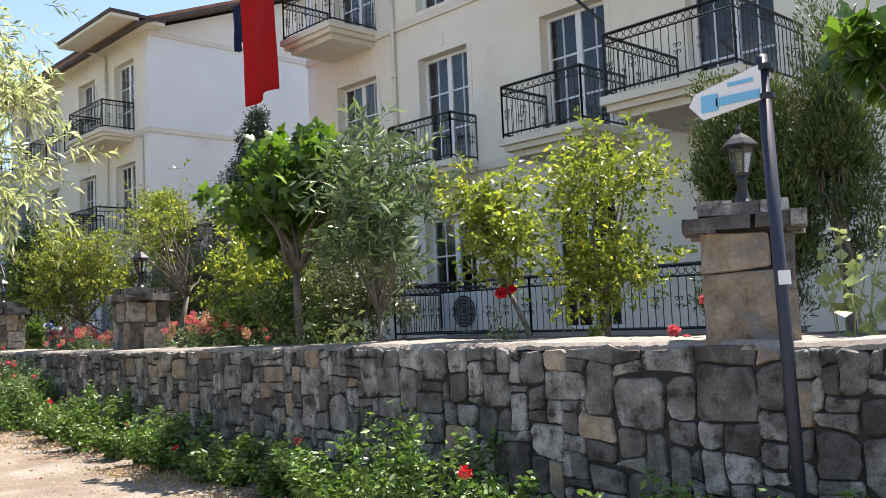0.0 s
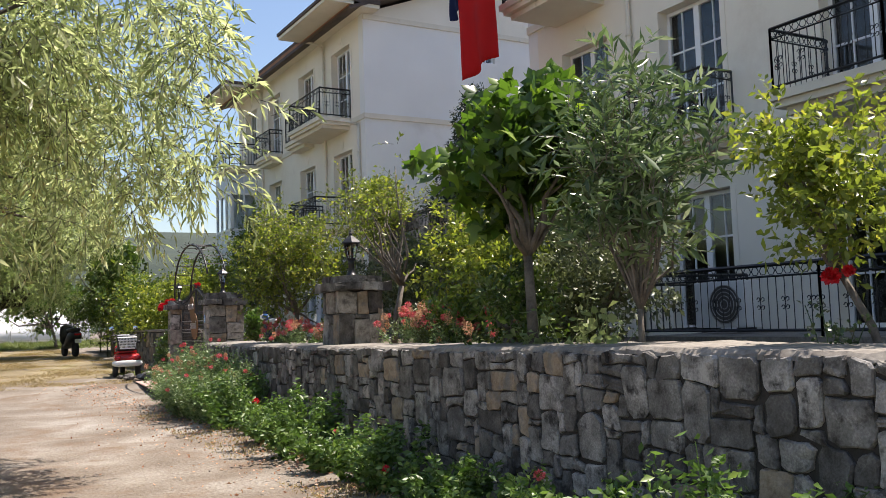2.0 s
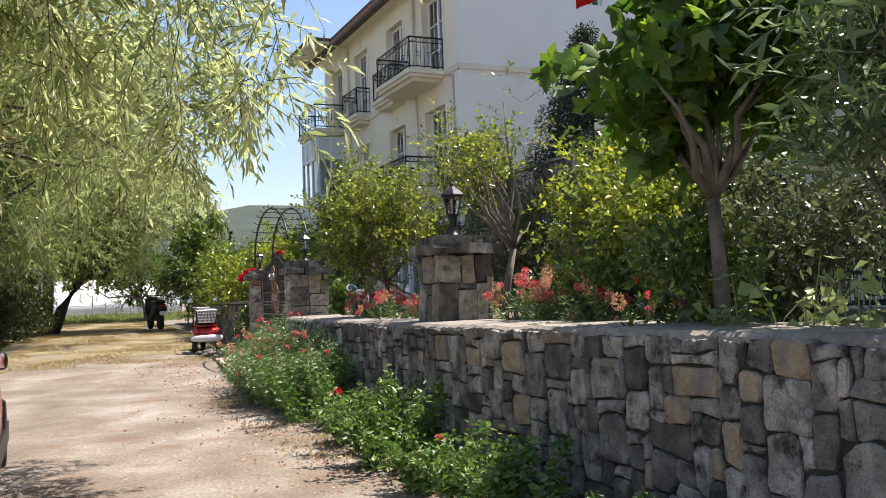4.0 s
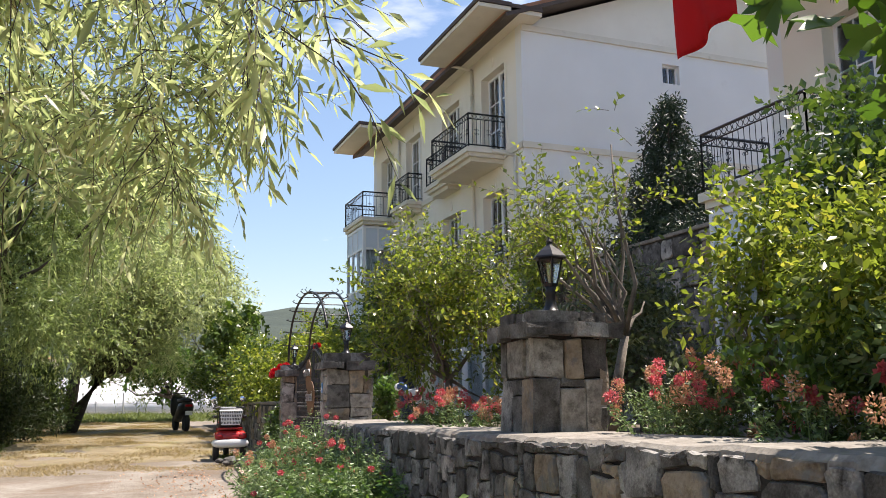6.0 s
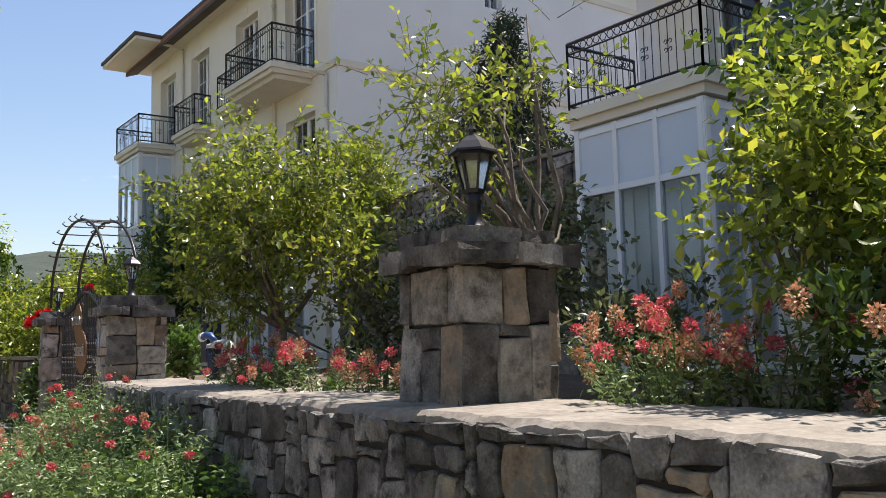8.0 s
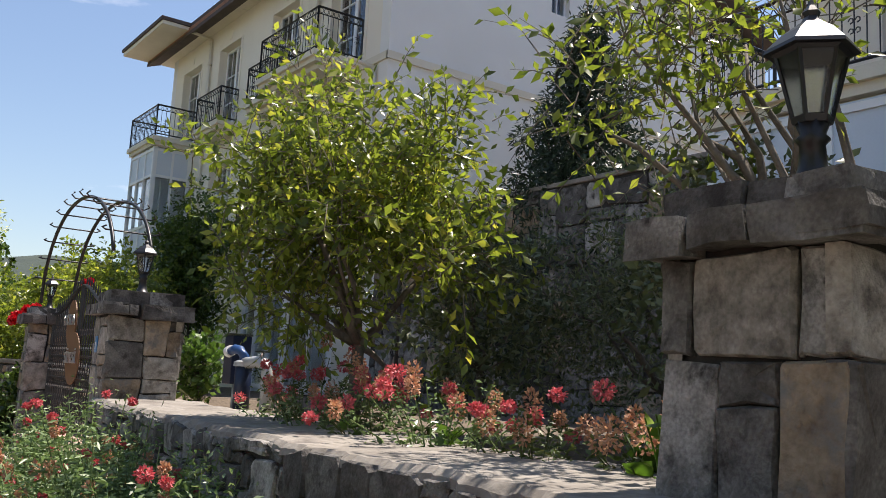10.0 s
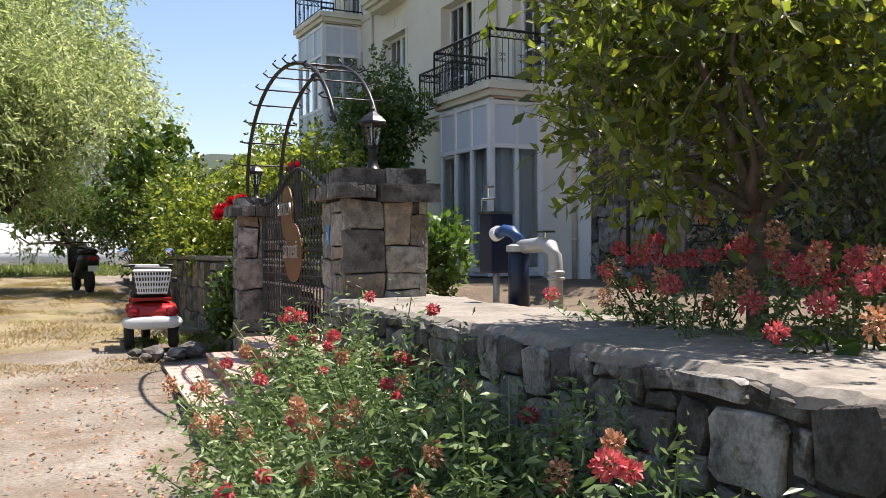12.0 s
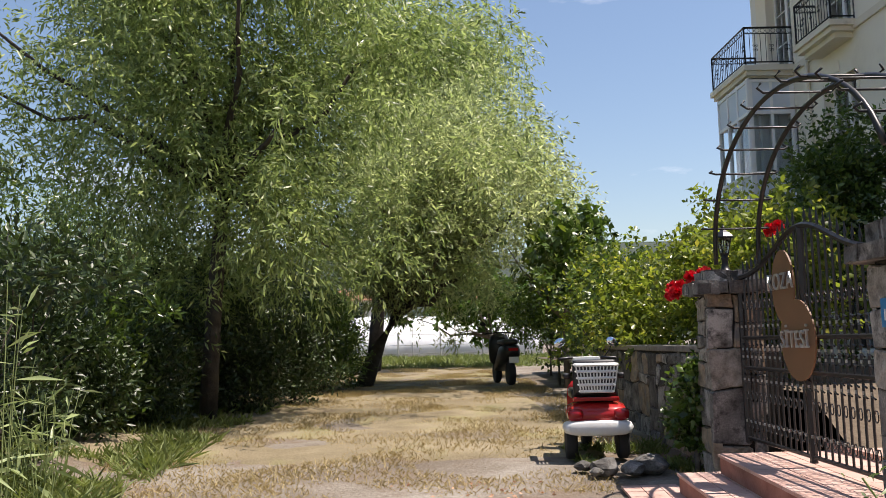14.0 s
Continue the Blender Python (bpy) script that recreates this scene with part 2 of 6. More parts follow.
L_WEED = leafy("weed_leaf", (0.021, 0.054, 0.0108), (0.13, 0.225, 0.05), 0.5, 0.38, (0.26, 0.34, 0.09))
L_VALERIAN = leafy("valerian_leaf", (0.03, 0.066, 0.021), (0.20, 0.29, 0.11), 0.45, 0.36, (0.34, 0.38, 0.18))
L_CONIFER = leafy("conifer_leaf", (0.008, 0.02, 0.010), (0.026, 0.052, 0.022), 0.6, 0.1)
L_JUNIPER = leafy("juniper_leaf", (0.026, 0.05, 0.013), (0.09, 0.13, 0.03), 0.6, 0.2, (0.18, 0.17, 0.05))
L_DRY = leafy("dry_grass_blade", (0.24, 0.175, 0.075), (0.44, 0.35, 0.17), 0.8, 0.3)
L_GRASS = leafy("green_grass_blade", (0.07, 0.105, 0.025), (0.20, 0.24, 0.07), 0.7, 0.35)
L_REED = leafy("reed_leaf", (0.14, 0.20, 0.06), (0.32, 0.38, 0.17), 0.5, 0.3)
PETAL_PINK = leafy("pink_petal", (0.42, 0.06, 0.08), (0.64, 0.17, 0.18), 0.7, 0.3)
PETAL_DRY = leafy("faded_petal", (0.36, 0.16, 0.10), (0.56, 0.33, 0.20), 0.7, 0.3)
PETAL_RED = leafy("red_petal", (0.40, 0.006, 0.012), (0.66, 0.02, 0.03), 0.5, 0.25)
L_ROSE = leafy("rose_leaf", (0.03, 0.06, 0.02), (0.085, 0.13, 0.045), 0.4, 0.25, (0.16, 0.09, 0.05))


def plain(name, colour, rough=0.5, metal=0.0, fine=60.0):
    d = tuple(c * 0.85 for c in colour)
    return surface(name, ((0.25, d), (0.75, colour)), 3.0, rough, 0.08, fine, metal, dist=0.002)


def glass(name, tint=(0.9, 0.95, 0.97), rough=0.02):
    m, nt, n, l, p = material(name)
    p.inputs["Base Color"].default_value = (*tint, 1)
    p.inputs["Roughness"].default_value = rough
    p.inputs["Transmission Weight"].default_value = 1.0
    p.inputs["IOR"].default_value = 1.45
    return m


PANE = glass("window_glass", (0.80, 0.86, 0.88))
FROST = glass("lantern_glass", (0.92, 0.92, 0.88), 0.25)
# dark tone that stands in for shade indoors and in the fan hole
SHADE_DARK = surface("painted_shade", ((0.2, (0.07, 0.065, 0.06)), (0.8, (0.13, 0.12, 0.11))), 2, 0.9, 0.1, 20)
CURTAIN = surface("curtain", ((0.2, (0.62, 0.64, 0.66)), (0.8, (0.74, 0.75, 0.76))), 5, 0.9, 0.3, 30)


# ---- foliage ----
def leaf_mesh(name, pos, direction, length, width, mat, rng, fold=0.25, droop=0.0, lobes=1):
    """Many folded leaves of one or more lobes: arrays of places, directions, lengths and widths."""
    n = len(pos)
    d0 = direction / np.linalg.norm(direction, axis=1, keepdims=True)
    ref = rng.normal(size=(n, 3))
    side0 = np.cross(d0, ref)
    side0 /= np.linalg.norm(side0, axis=1, keepdims=True) + 1e-9
    nor = np.cross(side0, d0)
    length, width = length[:, None], width[:, None]
    rows = [pos]
    for k in range(lobes):
        a = 0.0 if lobes == 1 else (k / (lobes - 1) - 0.5) * 2.0
        d, side = d0 * math.cos(a) + side0 * math.sin(a), side0 * math.cos(a) - d0 * math.sin(a)
        far = 1.0 - 0.25 * abs(a)
        mid = pos + d * length * 0.5 * far - nor * width * fold * 0.2
        mid[:, 2] -= droop * length[:, 0] * 0.15
        tip = pos + d * length * far - nor * width * fold
        tip[:, 2] -= droop * length[:, 0] * 0.5
        rows += [mid + side * width * 0.5 - nor * width * fold, tip, mid - side * width * 0.5 - nor * width * fold]
    m = 1 + 3 * lobes
    v = np.stack(rows, 1).reshape(-1, 3).astype(np.float32)
    base = np.arange(n, dtype=np.int32)[:, None] * m
    order = [q for k in range(lobes) for q in (0, 1 + 3 * k, 2 + 3 * k, 0, 2 + 3 * k, 3 + 3 * k)]
    loops = (base + np.array(order, np.int32)).ravel()
    me = bpy.data.meshes.new(name)
    me.vertices.add(len(v))
    me.vertices.foreach_set("co", v.ravel())
    me.loops.add(len(loops))
    me.loops.foreach_set("vertex_index", loops)
    me.polygons.add(2 * n * lobes)
    me.polygons.foreach_set("loop_start", np.arange(0, 6 * n * lobes, 3, dtype=np.int32))
    me.materials.append(mat)
    me.update(calc_edges=True)
    return me


def clumps(rng, centres, radii, n, out=0.55):
    """Places in a crown of clumps, denser towards each clump's skin, and outward directions."""
    centres, radii = np.array(centres, float), np.array(radii, float)
    if radii.ndim == 1:
        radii = np.stack((radii, radii, radii), 1)
    k = rng.choice(len(centres), n, p=radii.prod(1) ** 0.67 / (radii.prod(1) ** 0.67).sum())
    u = rng.normal(size=(n, 3))
    u /= np.linalg.norm(u, axis=1, keepdims=True)
    r = rng.random((n, 1)) ** (1 - out)
    r *= 1 + 0.12 * np.clip(rng.normal(size=(n, 1)), -2, 2)
    return centres[k] + u * r * radii[k], u


def crown_of(rng, centre, size, count, small, lump=0.4):
    """Clump centres and radii strewn through an ellipsoid crown."""
    u = rng.normal(size=(count, 3))
    u /= np.linalg.norm(u, axis=1, keepdims=True)
    far = rng.random((count, 1)) ** 0.45 * 0.82
    shoot = rng.random(count) < 0.28
    far[shoot] *= 1.42
    off = 10 * rng.random(3)
    far *= np.array([[1 + lump * noise.noise(Vector(v * 1.5 + off))] for v in u])
    c = np.array(centre) + u * far * np.array(size)
    rad = small * (0.6 + 0.8 * rng.random(count))
    rad[shoot] *= 0.55
    return c, rad


def branchy(bm, rng, base, tips, r, twist=0.1):
    """Limbs that lead from a fork at base to tips, with bends."""
    base = Vector(base)
    for tip in tips:
        tip = Vector(tip)
        d = (tip - base) * 0.85
        pts = [base + d * f + Vector(rng.normal(size=3)) * twist * d.length * f * (1 - f) * 2 for f in (0, 0.25, 0.5, 0.75, 1)]
        tube(bm, pts, r * (0.8 + 0.3 * rng.random()), r * 0.22, 5)


def twig_mesh(name, start, direction, length, drop, r=0.004):
    """Thin three-sided twigs that sag towards their ends."""
    n = len(start)
    side = np.cross(direction, np.array((0.3, 0.2, 1.0)))
    side /= np.linalg.norm(side, axis=1, keepdims=True) + 1e-9
    up = np.cross(side, direction)
    rings = []
    for f in (0.0, 0.5, 1.0):
        c = start + direction * length[:, None] * f
        c[:, 2] -= drop * length * f * f
        rad = r * (1.0 - 0.75 * f)
        rings += [c + rad * (math.cos(a) * side + math.sin(a) * up) for a in (0.0, 2.094, 4.189)]
    v = np.stack(rings, 1).reshape(-1, 3)
    order = np.array([(o + k, o + (k + 1) % 3, o + 3 + (k + 1) % 3, o + 3 + k) for o in (0, 3) for k in range(3)])
    faces = (np.arange(n)[:, None, None] * 9 + order[None]).reshape(-1, 4)
    me = bpy.data.meshes.new(name)
    me.from_pydata(v.tolist(), [], faces.tolist())
    return me


def sprays(rng, centres, radii, n, twig, spread, upward, droop):
    """Leaves set in turn along twigs that grow out of the clumps: places, directions and the twigs."""
    length, each = twig
    m = max(1, n // each)
    start, u = clumps(rng, centres, radii, m, 0.35)
    d = u * spread + rng.normal(size=(m, 3)) * 0.4 + np.array((0, 0, upward))
    d /= np.linalg.norm(d, axis=1, keepdims=True)
    ln = length * (0.6 + 0.8 * rng.random(m))
    side = np.cross(d, rng.normal(size=(m, 3)))
    side /= np.linalg.norm(side, axis=1, keepdims=True) + 1e-9
    other = np.cross(side, d)
    pos, way = [], []
    for k in range(each):
        f = 0.12 + 0.88 * (k + rng.random(m)) / each
        p = start + d * (ln * f)[:, None]
        p[:, 2] -= droop * ln * f * f
        a = k * 2.4
        w = d * 0.75 + 0.8 * (math.cos(a) * side + math.sin(a) * other) + rng.normal(size=(m, 3)) * 0.2
        w[:, 2] -= droop * f
        pos.append(p)
        way.append(w)
    return np.concatenate(pos), np.concatenate(way), (start, d, ln)


def bush(name, label, category, at, clump_list, radii, n, mat, seed, leaf=(0.06, 0.025), trunk=None, bark=None, upward=0.3, droop=0.2, spread=0.6, group="", tips=9, r=0.03, crown_name="crown", lobes=1, twig=None, bare=False):
    """A shrub or tree: a stem with limbs, and a crown of single leaves."""
    rng = np.random.default_rng(seed)
    ob = thing(name, label, category, at, group=group)
    c = np.array(clump_list, float)
    if twig:
        pos, d, stems = sprays(rng, c, radii, n, twig, spread, upward, droop)
        n = len(pos)
        if bare:
            tagged(part("twig", twig_mesh("twig", *stems, droop), bark or BARK, ob), kind="stuff")
    else:
        pos, u = clumps(rng, c, radii, n)
        d = u * spread + rng.normal(size=(n, 3)) * 0.55 + np.array((0, 0, upward))
    ln = leaf[0] * (0.6 + 0.8 * rng.random(n))
    part(crown_name, leaf_mesh(crown_name, pos, d, ln, ln * leaf[1] / leaf[0], mat, rng, droop=droop, lobes=lobes), mat, ob)
    if trunk is not None:
        bm = bmesh.new()
        pts = [Vector(p) for p in trunk]
        tube(bm, pts, r, r * 0.7, 8)
        pick = c[rng.choice(len(c), min(tips, len(c)), replace=False)]
        branchy(bm, rng, pts[-1], pick, r * 0.6)
        part("trunk", bm, bark or BARK, ob, smooth=True)
    return ob


# ---- ground ----
def sheet(name, xs, ys, height, mat, label, kind="structure", jitter=0.0, seed=3):
    rng = np.random.default_rng(seed)
    bm = bmesh.new()
    grid = [[bm.verts.new((x, y, height(x, y) + jitter * float(noise.noise((x * 1.3, y * 1.3, seed))))) for y in ys] for x in xs]
    for i in range(len(xs) - 1):
        for j in range(len(ys) - 1):
            bm.faces.new((grid[i][j], grid[i + 1][j], grid[i + 1][j + 1], grid[i][j + 1]))
    return solid(name, bm, mat, label, name, kind, smooth=True)


def land(x, y):
    z = ground_z(y)
    return z - 0.05 + (0.25 * max(0.0, min(1.0, (0.4 - x) / 2.5)) if y > 22 else 0)


near_x = np.linspace(-8, 6.5, 59)
near_y = np.linspace(-12, 60, 200)
sheet("ground", np.r_[-900, -300, -80, -30, near_x, 14, 40, 150, 900], np.r_[-900, -200, -50, near_y, 75, 110, 250, 1200], lambda x, y: land(x, y) if -9 < x < 7 else ground_z(y) - 0.05, DIRT, "sandy dirt lane with gravel and worn tracks", jitter=0.035)
sheet("garden_ground", np.linspace(5.35, 16, 12), np.linspace(-6, 19.6, 40), lambda x, y: 1.02, SOIL, "dark garden soil behind the stone wall", jitter=0.05)
sheet("garden_ground", np.linspace(6.25, 16, 10), np.linspace(19.6, 40, 30), lambda x, y: 0.62 if y < 22.3 and x < 8.5 else 1.02, SOIL, "dark garden soil and path inside the gate", jitter=0.03)


# ---- stones ----
def stone_layout(rng, width, height, cell, big=(4, 3)):
    """Fills a field with rectangles of one to several cells."""
    nu, nv = max(1, round(width / cell)), max(1, round(height / cell))
    taken = np.zeros((nu, nv), bool)
    out = []
    for j in range(nv):
        for i in range(nu):
            if taken[i, j]:
                continue
            w = int(rng.choice((2, 2, 3, 3, 4, big[0])))
            h = int(rng.choice((1, 2, 2, 3, 3, big[1])))
            while w > 1 and (i + w > nu or taken[i : i + w, j].any()):
                w -= 1
            while h > 1 and j + h > nv:
                h -= 1
            if w < 2:
                h = 2 if j + 2 <= nv else h
            elif h > w + 1:
                h = w + 1
            taken[i : i + w, j : j + h] = True
            out.append((i / nu * width, j / nv * height, (i + w) / nu * width, (j + h) / nv * height))
    return out


def stone_mesh(rng, place, u0, v0, u1, v1, depth, gap, seed, wob, worn=1.0):
    """One cushion-faced stone between joints; place(u, v, d) gives the point d proud of the face."""
    def jig(u, v):
        q = (round(u * 100) * 12.9 + seed * 3.1, round(v * 100) * 7.7, 0.5)
        return u + wob * noise.cell(q) - wob * 0.5, v + wob * noise.cell((q[0] + 31, q[1] + 5, 0.5)) - wob * 0.5
    corners = [jig(u0, v0), jig(u1, v0), jig(u1, v1), jig(u0, v1)]
    outline = []
    short = min(u1 - u0, v1 - v0)
    for a, b in zip(corners, corners[1:] + corners[:1]):
        ln = math.hypot(b[0] - a[0], b[1] - a[1]) + 1e-6
        cut = worn * (0.08 + 0.14 * rng.random()) * short / ln
        for f in (cut, 0.5, 1 - cut * (0.6 + 0.8 * rng.random())):
            outline.append((a[0] + (b[0] - a[0]) * f + 0.0035 * rng.normal(), a[1] + (b[1] - a[1]) * f + 0.0035 * rng.normal()))
    count = len(outline)
    cu, cv = (u0 + u1) / 2, (v0 + v1) / 2
    bm = bmesh.new()
    lift = depth * (0.85 + 0.3 * rng.random())
    tilt = rng.normal(size=2) * 0.03
    rings = []
    for shrink, d in ((gap, -0.03), (gap, lift * 0.55), (gap + 0.008, lift)):
        ring = []
        for k, (a, b) in enumerate(outline):
            du, dv = cu - a, cv - b
            ln = math.hypot(du, dv) + 1e-6
            s = min(shrink, ln * 0.6)
            a, b = a + du / ln * s, b + dv / ln * s
            dd = d
            if d == lift:
                dd = d + tilt[0] * (a - cu) + tilt[1] * (b - cv) + 0.004 * rng.normal()
            ring.append(bm.verts.new(place(a, b, dd)))
        rings.append(ring)
    for s, t in zip(rings, rings[1:]):
        for k in range(count):
            bm.faces.new((s[k], s[(k + 1) % count], t[(k + 1) % count], t[k]))
    top = bm.verts.new(place(cu, cv, lift + 0.006 * rng.random()))
    for k in range(count):
        bm.faces.new((rings[-1][k], rings[-1][(k + 1) % count], top))
    me = bpy.data.meshes.new("stone")
    bmesh.ops.recalc_face_normals(bm, faces=bm.faces)
    bm.to_mesh(me)
    bm.free()
    return me


def stone_field(parent, place, width, height, seed, cell=0.085, depth=0.038, gap=0.010, mats=None, big=(4, 3), wob=0.035, worn=1.0):
    rng = np.random.default_rng(seed)
    for u0, v0, u1, v1 in stone_layout(rng, width, height, cell, big):
        me = stone_mesh(rng, place, u0, v0, u1, v1, depth, gap, seed, wob, worn)
        part("stone", me, (mats or (STONE, STONE, STONE, STONE, OCHRE))[int(rng.integers(0, len(mats) if mats else 5))], parent)


# ---- the garden wall ----
def strip_mesh(y0, y1, inset, top_off, thick, step=0.25):
    bm = bmesh.new()
    rows = []
    rough = 1.0 if inset < 0.02 else 0.0
    for y in np.arange(y0, y1 + 1e-6, step):
        x = wall_x(y) + inset
        zt = wall_top(y) + top_off + 0.018 * noise.noise((y * 2.1, 0, 5)) + 0.010 * noise.noise((y * 9.0, 2, 5))
        zl = zt - 0.05 if rough else ground_z(y) - 0.3
        w = (0.02 if inset > 0.02 else 0.03) * noise.noise((y * 3.3, 3, 1)) + (0.0 if inset > 0.02 else 0.03) * noise.noise((y * 11.0, 5, 1)) + rough * 0.022 * noise.noise((y * 31.0, 7, 1))
        chip = rough * (0.022 + 0.03 * max(0, noise.noise((y * 6.0, 1, 4))) + 0.012 * noise.noise((y * 25.0, 4, 4)))
        rows.append([bm.verts.new(p) for p in ((x + w, y, zl), (x + w + chip * 0.3, y, zt - chip), (x + w + chip * 1.4 + 0.004, y, zt), (x + thick * 0.5, y, zt + 0.012 * noise.noise((y * 4, 9, 2))), (x + thick, y, zt), (x + thick, y, zl))])
    for s, t in zip(rows, rows[1:]):
        for k in range(5):
            bm.faces.new((s[k], t[k], t[k + 1], s[k + 1]))
        bm.faces.new((s[5], t[5], t[0], s[0]))
    for s in (rows[0], rows[-1]):
        bm.faces.new(s)
    return bm


garden_wall = solid("garden_wall", strip_mesh(-6, 19.5, 0.03, -0.06, 0.80), MORTAR, "low dry-laid grey stone garden wall with weathered faces", "wall", "structure")
coping = part("coping", strip_mesh(-6, 19.5, 0.019, 0.0, 0.85, 0.03), COPING, garden_wall, "rough cement capping on the wall")


def wall_place(y_from):
    def place(u, v, d):
        y = y_from + u
        return (wall_x(y) - d + 0.03, y, ground_z(y) - 0.1 + v * (wall_top(y) - 0.02 - ground_z(y) + 0.1) / 1.2)
    return place


# ---- pillars ----
def cap_stones(parent, size, z0, z1, seed, over, n=4):
    """Rough slabs round the edge of a cap."""
    rng = np.random.default_rng(seed)
    h = size / 2 + over
    for side in range(4):
        cuts = np.r_[-h, np.sort(rng.uniform(-h * 0.75, h * 0.75, n - 1)), h]
        rot = pose(0, 0, 0, 0, 0, 90 * side)
        for a, b in zip(cuts, cuts[1:]):
            if b - a < 0.04:
                continue
            j = rng.normal(size=4) * 0.008
            bm = bmesh.new()
            box(bm, a + 0.004, b - 0.004, -h + j[0], -h + 0.17, z0 + j[1], z1 + j[2])
            bmesh.ops.subdivide_edges(bm, edges=bm.edges[:], cuts=1, use_grid_fill=True)
            for v in bm.verts:
                q = v.co * 9 + Vector((seed, side, a))
                v.co += Vector((noise.noise(q), noise.noise(q + Vector((7, 0, 0))), noise.noise(q + Vector((0, 9, 0))))) * 0.014
            bmesh.ops.transform(bm, matrix=rot, verts=bm.verts)
            part("cap_stone", bm, STONE, parent)


# the bond of the middle pillar: part of width and height, and whether the stone is ochre, for two faces
BOND = {
    3: ((0, 0, 0.34, 0.6, 0), (0.34, 0.43, 0.66, 0.6, 0), (0.34, 0, 0.66, 0.43, 0), (0.66, 0, 1, 0.6, 1), (0, 0.6, 0.2, 1, 0), (0.2, 0.6, 0.78, 1, 2), (0.78, 0.6, 1, 1, 0)),
    0: ((0, 0, 0.36, 0.6, 0), (0.36, 0.51, 0.7, 0.6, 0), (0.36, 0, 0.7, 0.51, 2), (0.7, 0, 1, 0.6, 2), (0, 0.6, 0.45, 1, 2), (0.45, 0.6, 0.68, 1, 1), (0.68, 0.6, 1, 1, 0)),
}


def pillar(at, size, body, cap, top, rz, seed, label, over=0.085, mats=None, bond=None):
    ob = thing("stone_pillar", label, "pillar", at, rz, "pillars on the garden wall")
    h = size / 2
    core = part("core", boxed(-h + 0.03, h - 0.03, -h + 0.03, h - 0.03, 0, body + cap + top - 0.03), MORTAR, ob)
    for side in range(4):
        m = pose(0, 0, 0, 0, 0, 90 * side)
        def place(u, v, d, m=m):
            return m @ Vector((u - h, -h + 0.03 - d, v))
        if bond and side in bond:
            rng = np.random.default_rng(seed + side)
            for u0, v0, u1, v1, kind in bond[side]:
                me = stone_mesh(rng, place, u0 * size, v0 * body, u1 * size, v1 * body, 0.034, 0.005, seed, 0.012, 0.25)
                part("stone", me, (STONE, OCHRE, PALESTONE)[kind], ob)
        else:
            stone_field(ob, place, size, body, seed + side, 0.112, 0.034, 0.006, mats, (3, 4), 0.02, 0.4)
    cap_stones(ob, size, body, body + cap, seed, over)
    cap_stones(ob, size, body + cap, body + cap + top, seed + 9, 0.0, 3)
    part("cap_top", boxed(-h + 0.02, h - 0.02, -h + 0.02, h - 0.02, body + cap + top - 0.04, body + cap + top - 0.008), COPING, ob)
    return ob




# ---- buildings ----
def facade(bm, axis, at, thick, u0, u1, z0, z1, holes):
    """A wall across axis at 'at', with openings (u0, u1, z0, z1) cut through."""
    cuts = sorted({u0, u1, *(h[0] for h in holes), *(h[1] for h in holes)})
    for a, b in zip(cuts, cuts[1:]):
        inside = sorted((h[2], h[3]) for h in holes if h[0] <= a + 1e-6 and h[1] >= b - 1e-6)
        z = z0
        for lo, hi in (*inside, (z1, z1)):
            if lo > z + 1e-6:
                if axis == "x":
                    box(bm, at, at + thick, a, b, z, lo)
                else:
                    box(bm, a, b, at, at + thick, z, lo)
            z = max(z, hi)
    bmesh.ops.remove_doubles(bm, verts=bm.verts, dist=1e-4)
    return bm


def window(house, x, y0, y1, z0, z1, leaves=2, cross=1, deep=0.19, open_dark=True):
    """A white casement set into the wall facing -x, with panes and bars; the room behind is painted dim."""
    f = 0.06
    xw = x + deep
    bm = bmesh.new()
    rings = [[bm.verts.new((xx, yy, zz)) for yy, zz in ((y0 + i, z0 + i), (y1 - i, z0 + i), (y1 - i, z1 - i), (y0 + i, z1 - i))] for xx, i in ((xw, 0), (xw, f), (xw + 0.06, f), (xw + 0.06, 0))]
    for s, t in zip(rings, rings[1:] + rings[:1]):
        for k in range(4):
            bm.faces.new((s[k], s[(k + 1) % 4], t[(k + 1) % 4], t[k]))
    win = part("window", bm, PVC, house, "white framed casement window")
    w = (y1 - y0) / leaves
    for k in range(1, leaves):
        part("mullion", boxed(xw - 0.008, xw + 0.055, y0 + k * w - 0.055, y0 + k * w + 0.055, z0 + f, z1 - f), PVC, win)
    for k in range(cross):
        z = z0 + (z1 - z0) * (k + 1) / (cross + 1)
        part("glazing_bar", boxed(xw + 0.01, xw + 0.045, y0 + f, y1 - f, z - 0.014, z + 0.014), PVC, win)
    for k in range(leaves):
        c = y0 + (k + 0.5) * w
        part("glazing_bar", boxed(xw + 0.012, xw + 0.043, c - 0.010, c + 0.010, z0 + f, z1 - f), PVC, win)
    pane = part("pane", boxed(xw + 0.024, xw + 0.03, y0 + f, y1 - f, z0 + f, z1 - f), PANE, win)
    pane.visible_shadow = False
    return win


